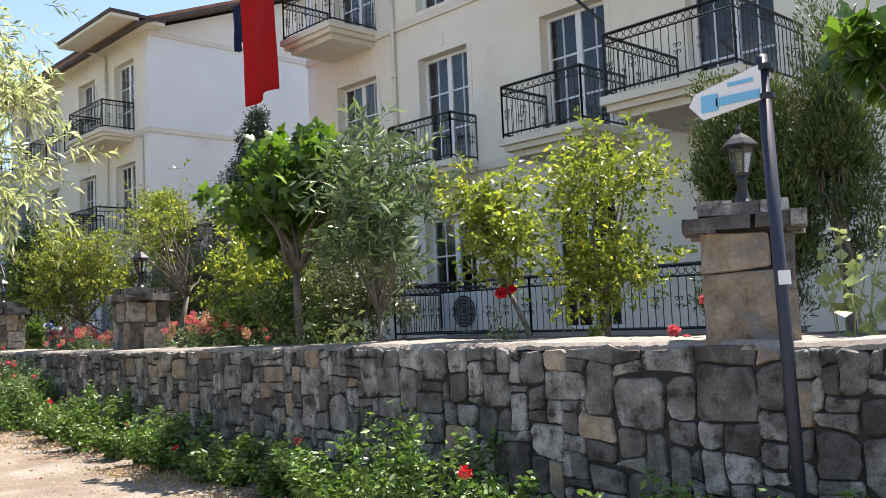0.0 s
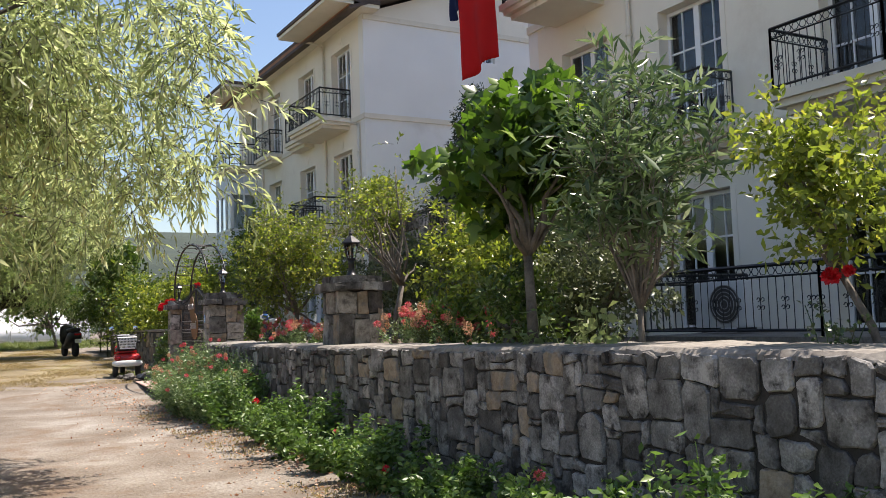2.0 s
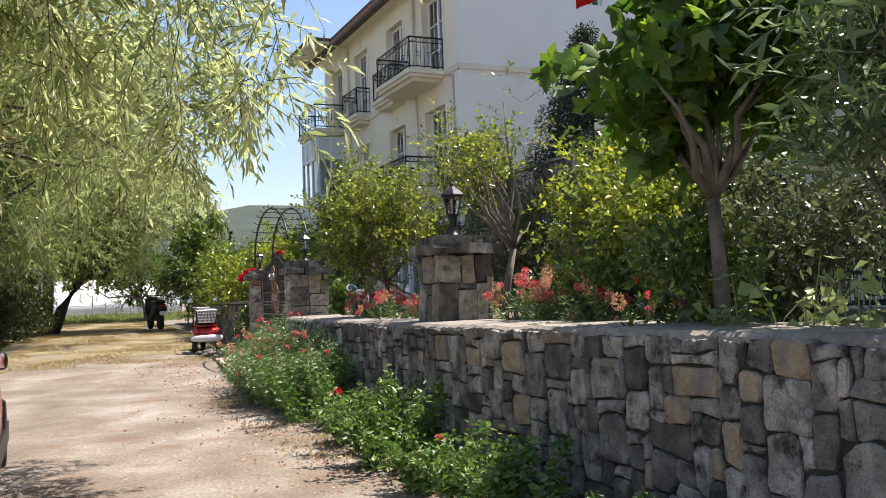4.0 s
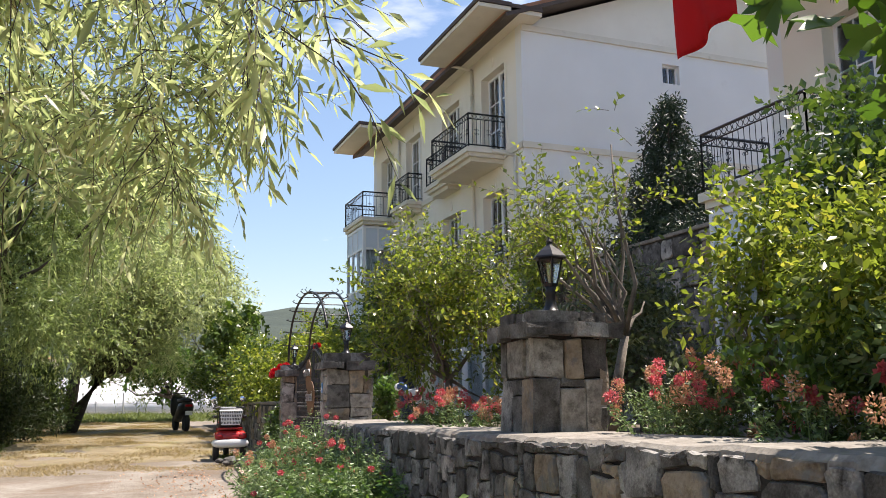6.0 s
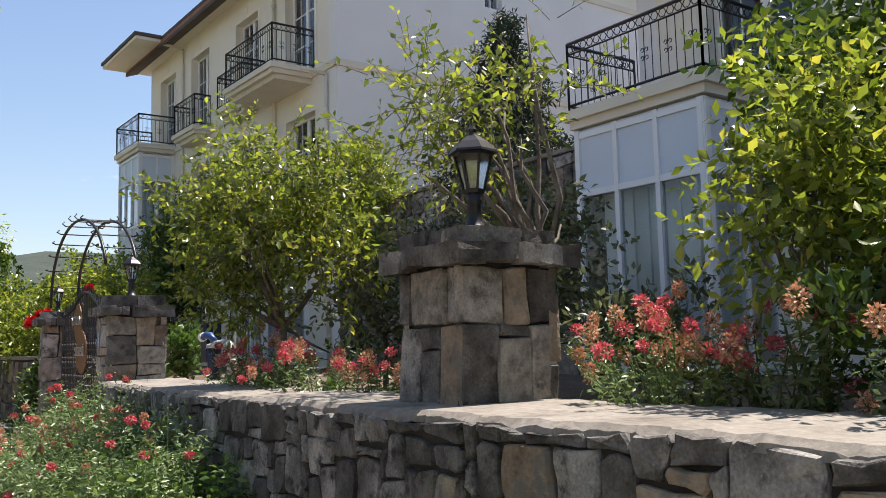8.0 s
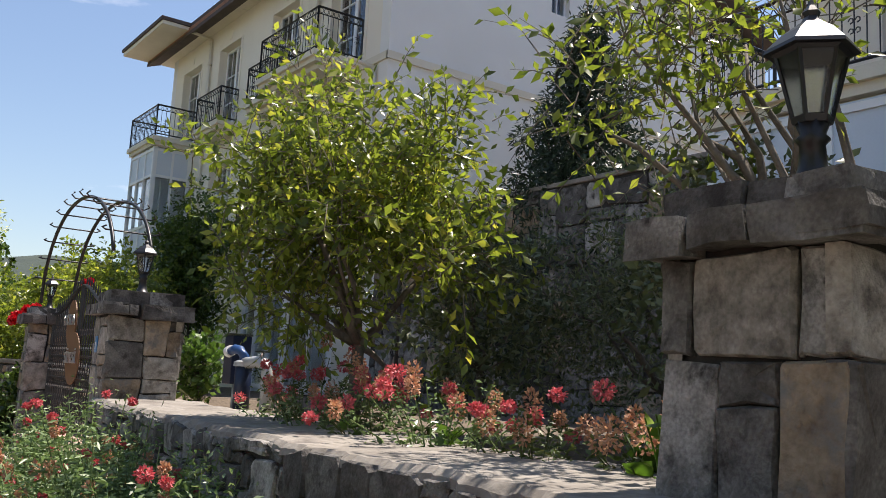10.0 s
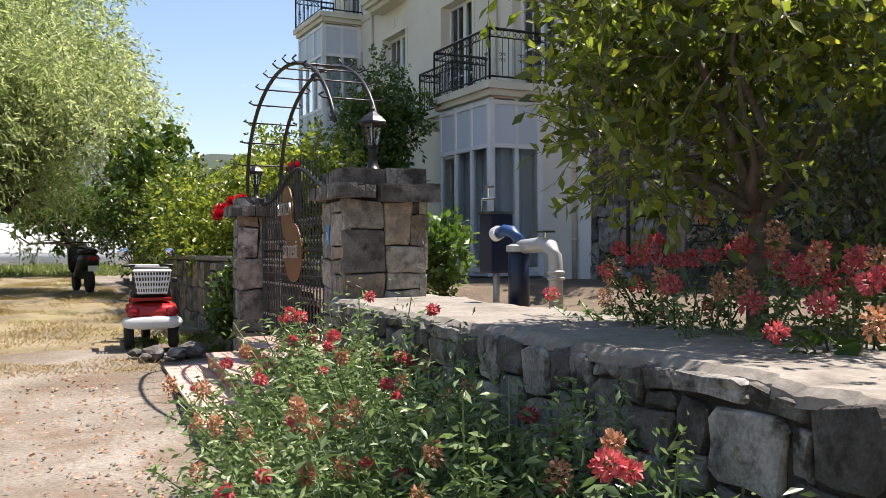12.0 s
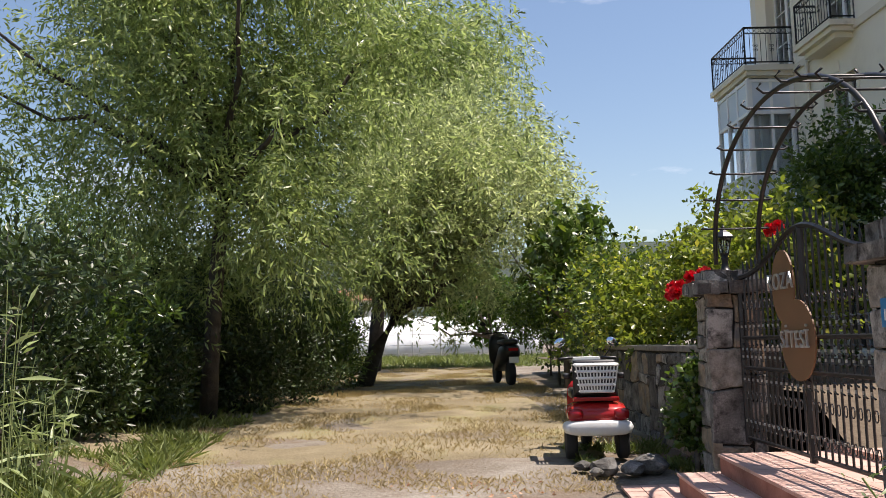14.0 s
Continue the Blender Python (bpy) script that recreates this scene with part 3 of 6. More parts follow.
def rail_run(bm, a, b, z0, z1, gap=0.11):
    """A wrought rail from a to b: two rails, a row of rings under the top, bars with scrolls."""
    a, b = Vector((*a, 0)), Vector((*b, 0))
    d = b - a
    ln = d.length
    d.normalize()
    up = Vector((0, 0, 1))
    def bar(p, q, r):
        rod(bm, p, q, r, n=4)
    for z, r in ((z1, 0.022), (z1 - 0.13, 0.012), (z0 + 0.07, 0.016)):
        bar(a + up * z, b + up * z, r)
    n = max(2, round(ln / gap))
    for k in range(n + 1):
        p = a + d * ln * k / n
        end = k in (0, n)
        bar(p + up * (z0 if end else z0 + 0.07), p + up * (z1 if end else z1 - 0.13), 0.02 if end else 0.007)
        if k < n:
            c = p + d * ln / n / 2 + up * (z1 - 0.066)
            for i in range(6):
                t0, t1 = math.pi * i / 3, math.pi * (i + 1) / 3
                rod(bm, c + (d * math.cos(t0) + up * math.sin(t0)) * 0.05, c + (d * math.cos(t1) + up * math.sin(t1)) * 0.05, 0.006, n=3)
        if k % 3 == 1:
            zc = (z0 + z1) / 2 - 0.03
            for s in (-1, 1):
                for q in (-1, 1):
                    c = p + d * 0.03 * s + up * (zc + 0.045 * q)
                    pts = [c + (d * math.cos(t) + up * math.sin(t)) * 0.024 for t in np.linspace(0, 5, 5)]
                    for i, j in zip(pts, pts[1:]):
                        rod(bm, i, j, 0.006, n=3)
    return bm


def balcony(house, x_wall, x_front, y0, y1, z_floor, rail=0.82, thick=0.2, mould=True, open_near=False):
    """A slab with a moulded edge, and its railing on three sides. y0 is the near end."""
    bm = bmesh.new()
    box(bm, x_front, x_wall, y0, y1, z_floor - thick * 0.55, z_floor)
    box(bm, x_front + 0.06, x_wall, y0 + 0.06, y1 - 0.06, z_floor - thick, z_floor - thick * 0.55)
    if mould:
        box(bm, x_front + 0.16, x_wall, y0 + 0.16, y1 - 0.16, z_floor - thick - 0.10, z_floor - thick)
    slab = part("balcony", bm, TRIM, house, "cream balcony slab with a stepped edge")
    rb = bmesh.new()
    i = 0.06
    rail_run(rb, (x_wall, y0 + i), (x_front + i, y0 + i), z_floor, z_floor + rail)
    rail_run(rb, (x_front + i, y0 + i), (x_front + i, y1 - i), z_floor, z_floor + rail)
    rail_run(rb, (x_front + i, y1 - i), (x_wall, y1 - i), z_floor, z_floor + rail)
    part("railing", rb, IRON, slab, "black wrought iron railing")
    return slab


def glazed_bay(house, x_wall, x_front, y0, y1, z0, z1, split=None):
    """A projecting box room: white posts, panels above and below, glazing between."""
    t = 0.07
    bm = bmesh.new()
    zs, zh = z0 + 0.10, z1 - 0.75
    levels = [(zs, zh, z1)] if not split else [(zs, split - 0.85, split), (split + 0.75, z1 - 0.75, z1)]
    box(bm, x_front, x_front + 0.1, y0, y0 + 0.05, z0, z1)
    bay = part("bay_window", bm, PVC, house, "white framed glazed bay")
    for x, y in ((x_wall - 0.1, y0), (x_front, y1 - 0.05), (x_wall - 0.1, y1 - 0.05)):
        part("post", boxed(x, x + 0.1, y, y + 0.05, z0, z1), PVC, bay)
    fr = bmesh.new()
    part("panel", boxed(x_front + 0.02, x_front + 0.05, y0 + 0.1, y1 - 0.1, z0, zs), BLUEPVC, bay)
    for lo, hi, top in levels:
        part("panel", boxed(x_front + 0.02, x_front + 0.06, y0 + 0.04, y1 - 0.04, hi, top), BLUEPVC, bay)
        part("panel", boxed(x_front + 0.08, x_wall - 0.08, y0 + 0.01, y0 + 0.04, hi, top), BLUEPVC, bay)
        part("panel", boxed(x_front + 0.1, x_wall - 0.1, y1 - 0.04, y1 - 0.01, hi, top), BLUEPVC, bay)
        low = z0 if lo == zs else lo - 0.75
        part("panel", boxed(x_front + 0.02, x_front + 0.06, y0 + 0.04, y1 - 0.04, low, lo), BLUEPVC, bay)
        part("panel", boxed(x_front + 0.08, x_wall - 0.08, y0 + 0.01, y0 + 0.04, low, lo), BLUEPVC, bay)
        for k in range(4):
            y = y0 + 0.05 + (y1 - y0 - 0.1) * k / 3
            box(fr, x_front - 0.008, x_front + t, y - 0.03, y + 0.03, low, top)
        for k in range(3):
            x = x_front + 0.05 + (x_wall - x_front - 0.1) * k / 2
            box(fr, x - 0.03, x + 0.03, y0 - 0.008, y0 + t, low, top)
        for z in (lo, hi, top - 0.06):
            box(fr, x_front - 0.004, x_front + t, y0 + 0.03, y1 - 0.03, z - 0.035, z + 0.035)
            box(fr, x_front + 0.05, x_wall, y0 - 0.004, y0 + t, z - 0.035, z + 0.035)
        for k in range(3):
            a, b = y0 + 0.08 + (y1 - y0 - 0.1) * k / 3, y0 + 0.02 + (y1 - y0 - 0.1) * (k + 1) / 3
            part("pane", boxed(x_front + 0.035, x_front + 0.042, a, b, lo + 0.036, hi - 0.036), PANE, bay).visible_shadow = False
        for k in range(2):
            a, b = x_front + 0.08 + (x_wall - x_front - 0.1) * k / 2, x_front + 0.02 + (x_wall - x_front - 0.1) * (k + 1) / 2
            part("pane", boxed(a, b, y0 + 0.025, y0 + 0.032, lo + 0.036, hi - 0.036), PANE, bay).visible_shadow = False
    part("frame", fr, PVC, bay, "white glazing bars")
    cb = bmesh.new()
    for k in range(14):
        y = y0 + 0.15 + (y1 - y0 - 0.3) * k / 14
        box(cb, x_front + 0.30 + 0.03 * (k % 2), x_front + 0.33 + 0.03 * (k % 2), y, y + (y1 - y0) / 14, z0 + 0.15, zh)
    part("curtain", cb, CURTAIN, bay, "pale closed curtains")
    cb = bmesh.new()
    for k in range(8):
        xa = x_front + 0.12 + (x_wall - x_front - 0.2) * k / 8
        box(cb, xa, xa + (x_wall - x_front) / 8, y0 + 0.22 + 0.03 * (k % 2), y0 + 0.25 + 0.03 * (k % 2), z0 + 0.15, z1 - 0.2)
    part("curtain", cb, CURTAIN, bay, "pale closed curtains")
    return bay


def hip_roof(bm, x0, x1, y0, y1, z0, z1, ridge):
    """A hipped roof with its ridge along y."""
    xm = (x0 + x1) / 2
    p = [bm.verts.new(v) for v in ((x0, y0, z0), (x1, y0, z0), (x1, y1, z0), (x0, y1, z0), (xm, y0 + ridge, z1), (xm, y1 - ridge, z1))]
    for f in ((0, 1, 4), (1, 2, 5, 4), (2, 3, 5), (3, 0, 4, 5), (3, 2, 1, 0)):
        bm.faces.new([p[k] for k in f])
    return bm


FL1, FL2, FL3, EAVE = 1.08, 4.13, 7.18, 9.95
HX = 11.15


def apartment_house(label, y0, y1, bays, porches, shut=()):
    house = thing("apartment_house", label, "house", (0, 0, 0), group="three-storey houses of the estate")
    holes = []
    for a, b in bays:
        for fl in (FL1, FL2, FL3):
            if (a, fl) not in shut:
                holes.append((a, b, fl + 0.05, fl + 2.18))
    back = HX + 11
    bm = facade(bmesh.new(), "x", HX, 0.25, y0 + 0.3, y1 - 0.3, 0.5, EAVE, holes)
    part("wall", bm, RENDER, house, "cream rendered street front")
    for name, y in (("end_wall", y0), ("end_wall", y1 - 0.3)):
        eb = bmesh.new()
        hl = [(15.0, 15.5, 9.0, 9.5)] if y == y0 else []
        facade(eb, "y", y, 0.3, HX, back, 0.5, EAVE, hl)
        part(name, eb, ENDWALL, house, "pale rendered end wall")
        if hl:
            wb = bmesh.new()
            for a, b, c, d in ((15.0, 15.05, 9.0, 9.5), (15.45, 15.5, 9.0, 9.5), (15.05, 15.45, 9.0, 9.05), (15.05, 15.45, 9.45, 9.5), (15.235, 15.265, 9.05, 9.45)):
                box(wb, a, b, y + 0.12, y + 0.18, c, d)
            win = part("window", wb, PVC, house, "small white framed window")
            part("pane", boxed(15.05, 15.45, y + 0.145, y + 0.15, 9.05, 9.45), PANE, win).visible_shadow = False
    part("back_wall", boxed(back, back + 0.25, y0, y1, 0.5, EAVE), RENDER, house)
    # floors and a rear partition, coloured dark to give the rooms their dimness
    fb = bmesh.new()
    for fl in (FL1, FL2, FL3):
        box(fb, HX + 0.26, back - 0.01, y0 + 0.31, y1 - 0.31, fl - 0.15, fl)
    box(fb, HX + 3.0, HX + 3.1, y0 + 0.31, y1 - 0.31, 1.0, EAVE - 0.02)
    part("floor_slab", fb, SHADE_DARK, house)
    for a, b in bays:
        for fl in (FL1, FL2, FL3):
            if (a, fl) not in shut:
                window(house, HX, a, b, fl + 0.06, fl + 2.17, 2, 2)
    mb = bmesh.new()
    for z in (FL2 - 0.18, FL3 - 0.18):
        box(mb, HX - 0.045, HX - 0.002, y0 - 0.04, y1, z, z + 0.14)
        box(mb, HX - 0.045, back, y0 - 0.045, y0 - 0.002, z, z + 0.14)
    box(mb, HX - 0.002, back, y0 - 0.05, y0 - 0.002, EAVE - 0.16, EAVE - 0.02)
    part("string_course", mb, TRIM, house, "plain cream moulding round the house")
    for a, b in bays:
        for fl in (FL1, FL2, FL3):
            c = (a + b) / 2
            part("keystone", boxed(HX - 0.02, HX - 0.002, c - 0.06, c + 0.06, fl + 2.3, fl + 2.52), RENDER, house)
            for s in () if (a, fl) in shut else (a - 0.10, b):
                part("window_surround", boxed(HX - 0.012, HX - 0.002, s, s + 0.10, fl + 0.05, fl + 2.18), RENDER, house)
    sb, eb = bmesh.new(), bmesh.new()
    for out, a, b in ((0.55, y0 - 0.5, y1 + 0.5), *((1.3, c, d) for c, d in porches)):
        dz = 0.0 if out < 1 else 0.004
        box(sb, HX - out, HX + 0.3 if out < 1 else HX - 0.5, a, b, EAVE + dz, EAVE + 0.10 - dz)
        box(eb, HX - out - 0.04, HX + 0.3 if out < 1 else HX - 0.5, a - 0.04, b + 0.04, EAVE + 0.10 + dz, EAVE + 0.19 + dz)
    part("soffit", sb, TRIM, house, "cream overhanging eaves")
    part("fascia", eb, DARKEDGE, house, "dark eaves edge")
    xm, rise = (HX + back) / 2, 2.1
    for y in (y0, y1 - 0.3):
        gb = bmesh.new()
        tri = [(HX, EAVE), (back, EAVE), (xm, EAVE + rise)]
        f0, f1 = ([gb.verts.new((x, yy, z)) for x, z in tri] for yy in (y, y + 0.3))
        gb.faces.new(f0)
        gb.faces.new(f1[::-1])
        for k in range(3):
            gb.faces.new((f0[k], f0[(k + 1) % 3], f1[(k + 1) % 3], f1[k]))
        part("gable", gb, RENDER, house, "cream rendered gable")
    for name, mat, lift in (("roof_edge", DARKEDGE, 0.10), ("roof", TILE, 0.20)):
        rb = bmesh.new()
        for side in (-1, 1):
            xe = xm + side * (xm - HX + 0.62)
            ze = EAVE - 0.62 * rise / (xm - HX)
            o = 0.5 if name == "roof" else 0.54
            q = [(xe, y0 - o, ze + lift), (xe, y1 + o, ze + lift), (xm, y1 + o, EAVE + rise + lift), (xm, y0 - o, EAVE + rise + lift)]
            lo = [rb.verts.new((x, y, z)) for x, y, z in q]
            hi = [rb.verts.new((x, y, z + 0.095)) for x, y, z in q]
            rb.faces.new(lo)
            rb.faces.new(hi[::-1])
            for k in range(4):
                rb.faces.new((lo[k], lo[(k + 1) % 4], hi[(k + 1) % 4], hi[k]))
        part(name, rb, mat, house, "red tiled roof" if name == "roof" else "dark roof edge")
    return house


def downpipe(house, y, z0, z1):
    bm = rod(bmesh.new(), (HX - 0.06, y, z0), (HX - 0.06, y, z1), 0.04, n=8)
    rod(bm, (HX - 0.06, y, z1), (HX - 0.6, y, z1 + 0.05), 0.04, n=8)
    for z in np.arange(z0 + 0.6, z1, 1.5):
        rod(bm, (HX - 0.06, y, z), (HX - 0.06, y, z + 0.04), 0.055, n=8)
    part("downpipe", bm, TRIM, house, "cream painted downpipe", smooth=True)


house_a = apartment_house("cream rendered three-storey house with iron balconies", 1.0, 16.35, [(2.6, 3.8), (5.75, 7.05), (8.45, 9.75), (11.45, 12.75), (14.0, 15.3)], ((13.4, 16.9),), ((14.0, FL1),))
house_b = apartment_house("cream rendered three-storey house beyond a narrow garden gap", 24.1, 35.6, [(25.0, 26.35), (27.8, 29.1), (30.85, 32.15), (33.4, 34.7)], ((23.55, 27.3), (32.9, 36.15)), ((25.0, FL1),))
downpipe(house_a, 13.4, 1.0, 9.8)
downpipe(house_b, 26.85, 1.0, 9.8)
downpipe(house_b, 32.7, 1.0, 9.8)
downpipe(house_b, 24.45, 1.0, 6.9)
# balconies of the near house
balcony(house_a, HX, 10.45, 11.25, 13.0, FL2)
balcony(house_a, HX, 10.0, 8.1, 9.75, FL2)
balcony(house_a, HX, 9.3, 5.35, 7.3, FL2 + 0.05)
balcony(house_a, HX, 9.95, 13.9, 15.6, FL3)
balcony(house_a, HX, 10.0, 8.1, 9.75, FL3)
balcony(house_a, HX, 9.3, 5.35, 7.3, FL3)
# the ground-floor bay at its far corner, with a terrace on top
glazed_bay(house_a, HX, 10.0, 14.55, 16.4, 1.05, FL2 - 0.25)
balcony(house_a, HX, 9.92, 14.45, 16.5, FL2, thick=0.22)
# balconies of the far house
balcony(house_b, HX, 10.15, 25.0, 27.5, FL3)
balcony(house_b, HX, 10.65, 27.7, 29.25, FL3)
balcony(house_b, HX, 10.65, 30.7, 32.3, FL3)
balcony(house_b, HX, 10.65, 27.7, 29.25, FL2)
balcony(house_b, HX, 10.65, 30.7, 32.3, FL2)
glazed_bay(house_b, HX, 10.15, 25.4, 27.2, 1.05, FL2 - 0.25)
balcony(house_b, HX, 10.05, 25.25, 27.35, FL2, thick=0.22)
glazed_bay(house_b, HX, 10.15, 33.5, 35.4, 1.05, FL3 - 0.25, split=FL2)
balcony(house_b, HX, 10.05, 33.35, 35.55, FL3, thick=0.22)

# ---- pillars and lanterns ----
def lantern(at, rz=0, s=1.0):
    ob = thing("lantern", "black six-sided cast lantern with frosted panes on a short post", "lantern", at, rz, "lanterns on the pillars")
    part("base", lathe(bmesh.new(), [(0.085 * s, 0), (0.085 * s, 0.025 * s), (0.06 * s, 0.04 * s), (0.042 * s, 0.09 * s), (0.036 * s, 0.16 * s), (0.05 * s, 0.175 * s), (0.036 * s, 0.19 * s), (0.05 * s, 0.225 * s)], 12), IRON, ob, smooth=True)
    cage = bmesh.new()
    for k in range(6):
        t = math.pi * k / 3
        rod(cage, (0.05 * s * math.cos(t), 0.05 * s * math.sin(t), 0.225 * s), (0.10 * s * math.cos(t), 0.10 * s * math.sin(t), 0.43 * s), 0.007 * s, n=4)
    lathe(cage, [(0.055 * s, 0.22 * s), (0.06 * s, 0.24 * s), (0.05 * s, 0.245 * s)], 6)
    lathe(cage, [(0.10 * s, 0.42 * s), (0.115 * s, 0.43 * s), (0.10 * s, 0.44 * s)], 6)
    part("cage", cage, IRON, ob)
    gl = part("pane", lathe(bmesh.new(), [(0.047 * s, 0.235 * s), (0.094 * s, 0.425 * s)], 6), FROST, ob, "frosted glass panes")
    gl.visible_shadow = False
    part("roof", lathe(bmesh.new(), [(0.135 * s, 0.432 * s), (0.13 * s, 0.445 * s), (0.085 * s, 0.49 * s), (0.05 * s, 0.515 * s), (0.03 * s, 0.53 * s), (0.02 * s, 0.545 * s), (0.026 * s, 0.56 * s), (0.012 * s, 0.58 * s), (0.004 * s, 0.60 * s)], 6), IRON, ob)
    return ob


def build_pillar(x, y, z, size, body, cap, top, rz, seed, mats, lamp=0.75, bond=None):
    pillar((x, y, z), size, body, cap, top, rz, seed, "square stone pillar with a projecting slab cap on the wall", mats=mats, bond=bond)
    lantern((x, y, z + body + cap + top - 0.008), rz + 15, lamp)


build_pillar(4.80, 3.08, 1.19, 0.48, 0.67, 0.08, 0.08, 28, 101, (OCHRE, OCHRE, OCHRE, STONE), 0.82)
build_pillar(5.51, 12.62, 1.12, 0.575, 0.71, 0.095, 0.09, -3, 201, (STONE, OCHRE, STONE, OCHRE, STONE), 1.0, BOND)
build_pillar(5.86, 19.66, 0.30, 0.65, 1.57, 0.10, 0.12, -5, 301, (PALESTONE, STONE, PALESTONE, PALESTONE, STONE, OCHRE), 0.90)
build_pillar(5.74, 22.76, 0.30, 0.43, 1.55, 0.10, 0.09, -5, 401, (STONE, PALESTONE, STONE, PALESTONE, OCHRE), 0.70)

# ---- plants ----
R = np.random.default_rng


def tree_at(name, label, at, centre, size, count, small, n, mat, seed, leaf, fork, r=0.05, bark=None, lump=0.4, **kw):
    rng = R(seed)
    c, rad = crown_of(rng, centre, size, count, small, lump)
    return bush(name, label, "tree", at, c, rad, n, mat, seed + 1, leaf, [(0, 0, -0.1), (fork[0] * 0.4, fork[1] * 0.4, fork[2] * 0.5), fork], bark, r=r, **kw)


GZ = 1.02
tree_at("fig_tree", "broad-leaved green fig tree with a forked grey trunk", (5.41, 8.56, GZ), (0.0, 0.1, 1.87), (0.9, 0.86, 0.78), 42, 0.22, 1500, L_FIG, 11, (0.14, 0.075), (0.0, 0.05, 0.95), 0.055, upward=0.35, droop=0.35, lobes=3, lump=0.15)
tree_at("oleander", "tall oleander shrub with narrow silvery leaves", (5.4, 7.2, GZ), (0, 0, 1.42), (0.62, 0.62, 1.02), 50, 0.18, 3000, L_OLEANDER, 21, (0.15, 0.030), (0, 0, 0.45), 0.03, upward=0.9, droop=0.25, tips=16, twig=(0.36, 11), bare=True)
tree_at("pomegranate_tree", "small leaning pomegranate tree with yellow-green leaves", (5.5, 5.3, GZ), (-0.1, 0.3, 1.2), (0.42, 0.42, 0.62), 30, 0.15, 3200, L_POME, 31, (0.062, 0.030), (-0.05, 0.25, 0.6), 0.03, twig=(0.2, 8))
tree_at("pomegranate_tree", "bushy pomegranate tree with glossy yellow-green leaves", (6.3, 5.2, GZ), (0, 0, 1.25), (0.6, 0.65, 1.0), 44, 0.2, 5600, L_POME, 41, (0.062, 0.030), (0, 0, 0.5), 0.04, twig=(0.24, 8))
for dy, hh, sd in ((-0.45, 1.75, 51), (0.3, 1.45, 54), (0.0, 1.3, 57)):
    tree_at("juniper", "upright olive-green juniper with feathery sprays", (7.2 - dy * 0.4, 4.0 + dy, GZ), (0, 0, hh), (0.36, 0.36, hh * 0.85), 70, 0.2, 19000, L_JUNIPER, sd, (0.065, 0.013), (0, 0, 0.5), 0.05, upward=1.2)
tree_at("pomegranate_tree", "large pomegranate tree with small orange flowers", (5.95, 15.8, GZ), (0, 0.1, 1.4), (1.0, 1.0, 0.95), 70, 0.24, 11500, L_POME, 61, (0.065, 0.031), (0, 0, 0.6), 0.05, twig=(0.26, 8), bare=True)
tree_at("pomegranate_tree", "dense pomegranate tree near the glazed bay", (7.75, 11.4, GZ), (0, 0, 1.5), (1.1, 1.0, 1.35), 80, 0.26, 10000, L_CITRUS, 71, (0.075, 0.044), (0, 0, 0.5), 0.05, lump=0.3, twig=(0.25, 7))
tree_at("fruit_tree", "sparse fruit tree with bare twisted limbs", (6.4, 13.3, GZ), (-0.2, 0.3, 2.0), (0.9, 0.9, 0.75), 60, 0.16, 1500, L_POME, 81, (0.065, 0.030), (0.12, -0.1, 0.9), 0.05, tips=14, twig=(0.3, 5), bare=True)
tree_at("olive_bush", "grey-green olive bush against a stone wall", (8.0, 15.2, GZ), (0, 0.3, 0.95), (1.0, 0.9, 0.9), 60, 0.26, 11000, L_GREY, 91, (0.05, 0.014), (0, 0, 0.4), 0.04)
cone = [(math.cos(k * 2.4) * 1.9 * (1 - k / 95) * (0.5 + 0.5 * (k % 3) / 2), math.sin(k * 2.4) * 1.9 * (1 - k / 95) * (0.5 + 0.5 * (k % 3) / 2), 0.8 + 5.2 * k / 90) for k in range(90)]
bush("spruce", "dark green conifer between the two houses", "tree", (12.3, 20.3, GZ), cone, [0.62 - 0.45 * k / 90 for k in range(90)], 70000, L_CONIFER, 101, (0.10, 0.026), [(0, 0, 0), (0, 0, 3), (0, 0, 5.8)], DARKBARK, upward=-0.1, r=0.04, tips=5)
tree_at("laurel_bush", "large dark green laurel bush beside the house", (9.2, 27.7, GZ), (0, 0, 2.1), (0.72, 0.85, 1.6), 70, 0.3, 15000, L_CITRUS, 111, (0.09, 0.045), (0, 0, 0.5), 0.05, twig=(0.28, 8))

# willows on the lane's other side
tree_at("willow_tree", "tall grey-green willow with a dark forked trunk", (0.1, 28.0, 0.45), (0.1, 0.5, 5.2), (3.9, 3.5, 4.7), 270, 0.6, 125000, L_WILLOW, 131, (0.11, 0.030), (0.2, 0.1, 3.3), 0.13, bark=DARKBARK, droop=0.45, upward=0.1, tips=22, lump=0.35, twig=(0.5, 9))
tree_at("willow_tree", "pale green willow leaning over the lane", (1.8, 35.0, 0.55), (1.7, 0.0, 4.2), (3.5, 2.9, 2.7), 230, 0.5, 95000, L_YOUNG, 151, (0.115, 0.034), (0.8, 0, 1.6), 0.2, bark=DARKBARK, droop=0.3, upward=0.25, tips=16, lump=0.35, twig=(0.45, 9))
tree_at("willow_tree", "tall willow behind the others with an airy crown", (1.6, 43.0, 0.6), (1.9, 0.0, 9.6), (3.4, 3.2, 3.6), 120, 0.7, 40000, L_WILLOW, 161, (0.17, 0.045), (0.5, 0, 4.0), 0.24, bark=DARKBARK, droop=0.45, upward=0.1, tips=16, lump=0.4, twig=(0.6, 9))
rngw = R(141)
cw, rw = crown_of(rngw, (2.9, 0.0, 4.1), (2.4, 2.5, 1.5), 210, 0.27)
low = np.stack((rngw.uniform(2.4, 5.3, 210), rngw.uniform(-1.6, 1.9, 210), rngw.uniform(2.3, 3.7, 210)), 1)
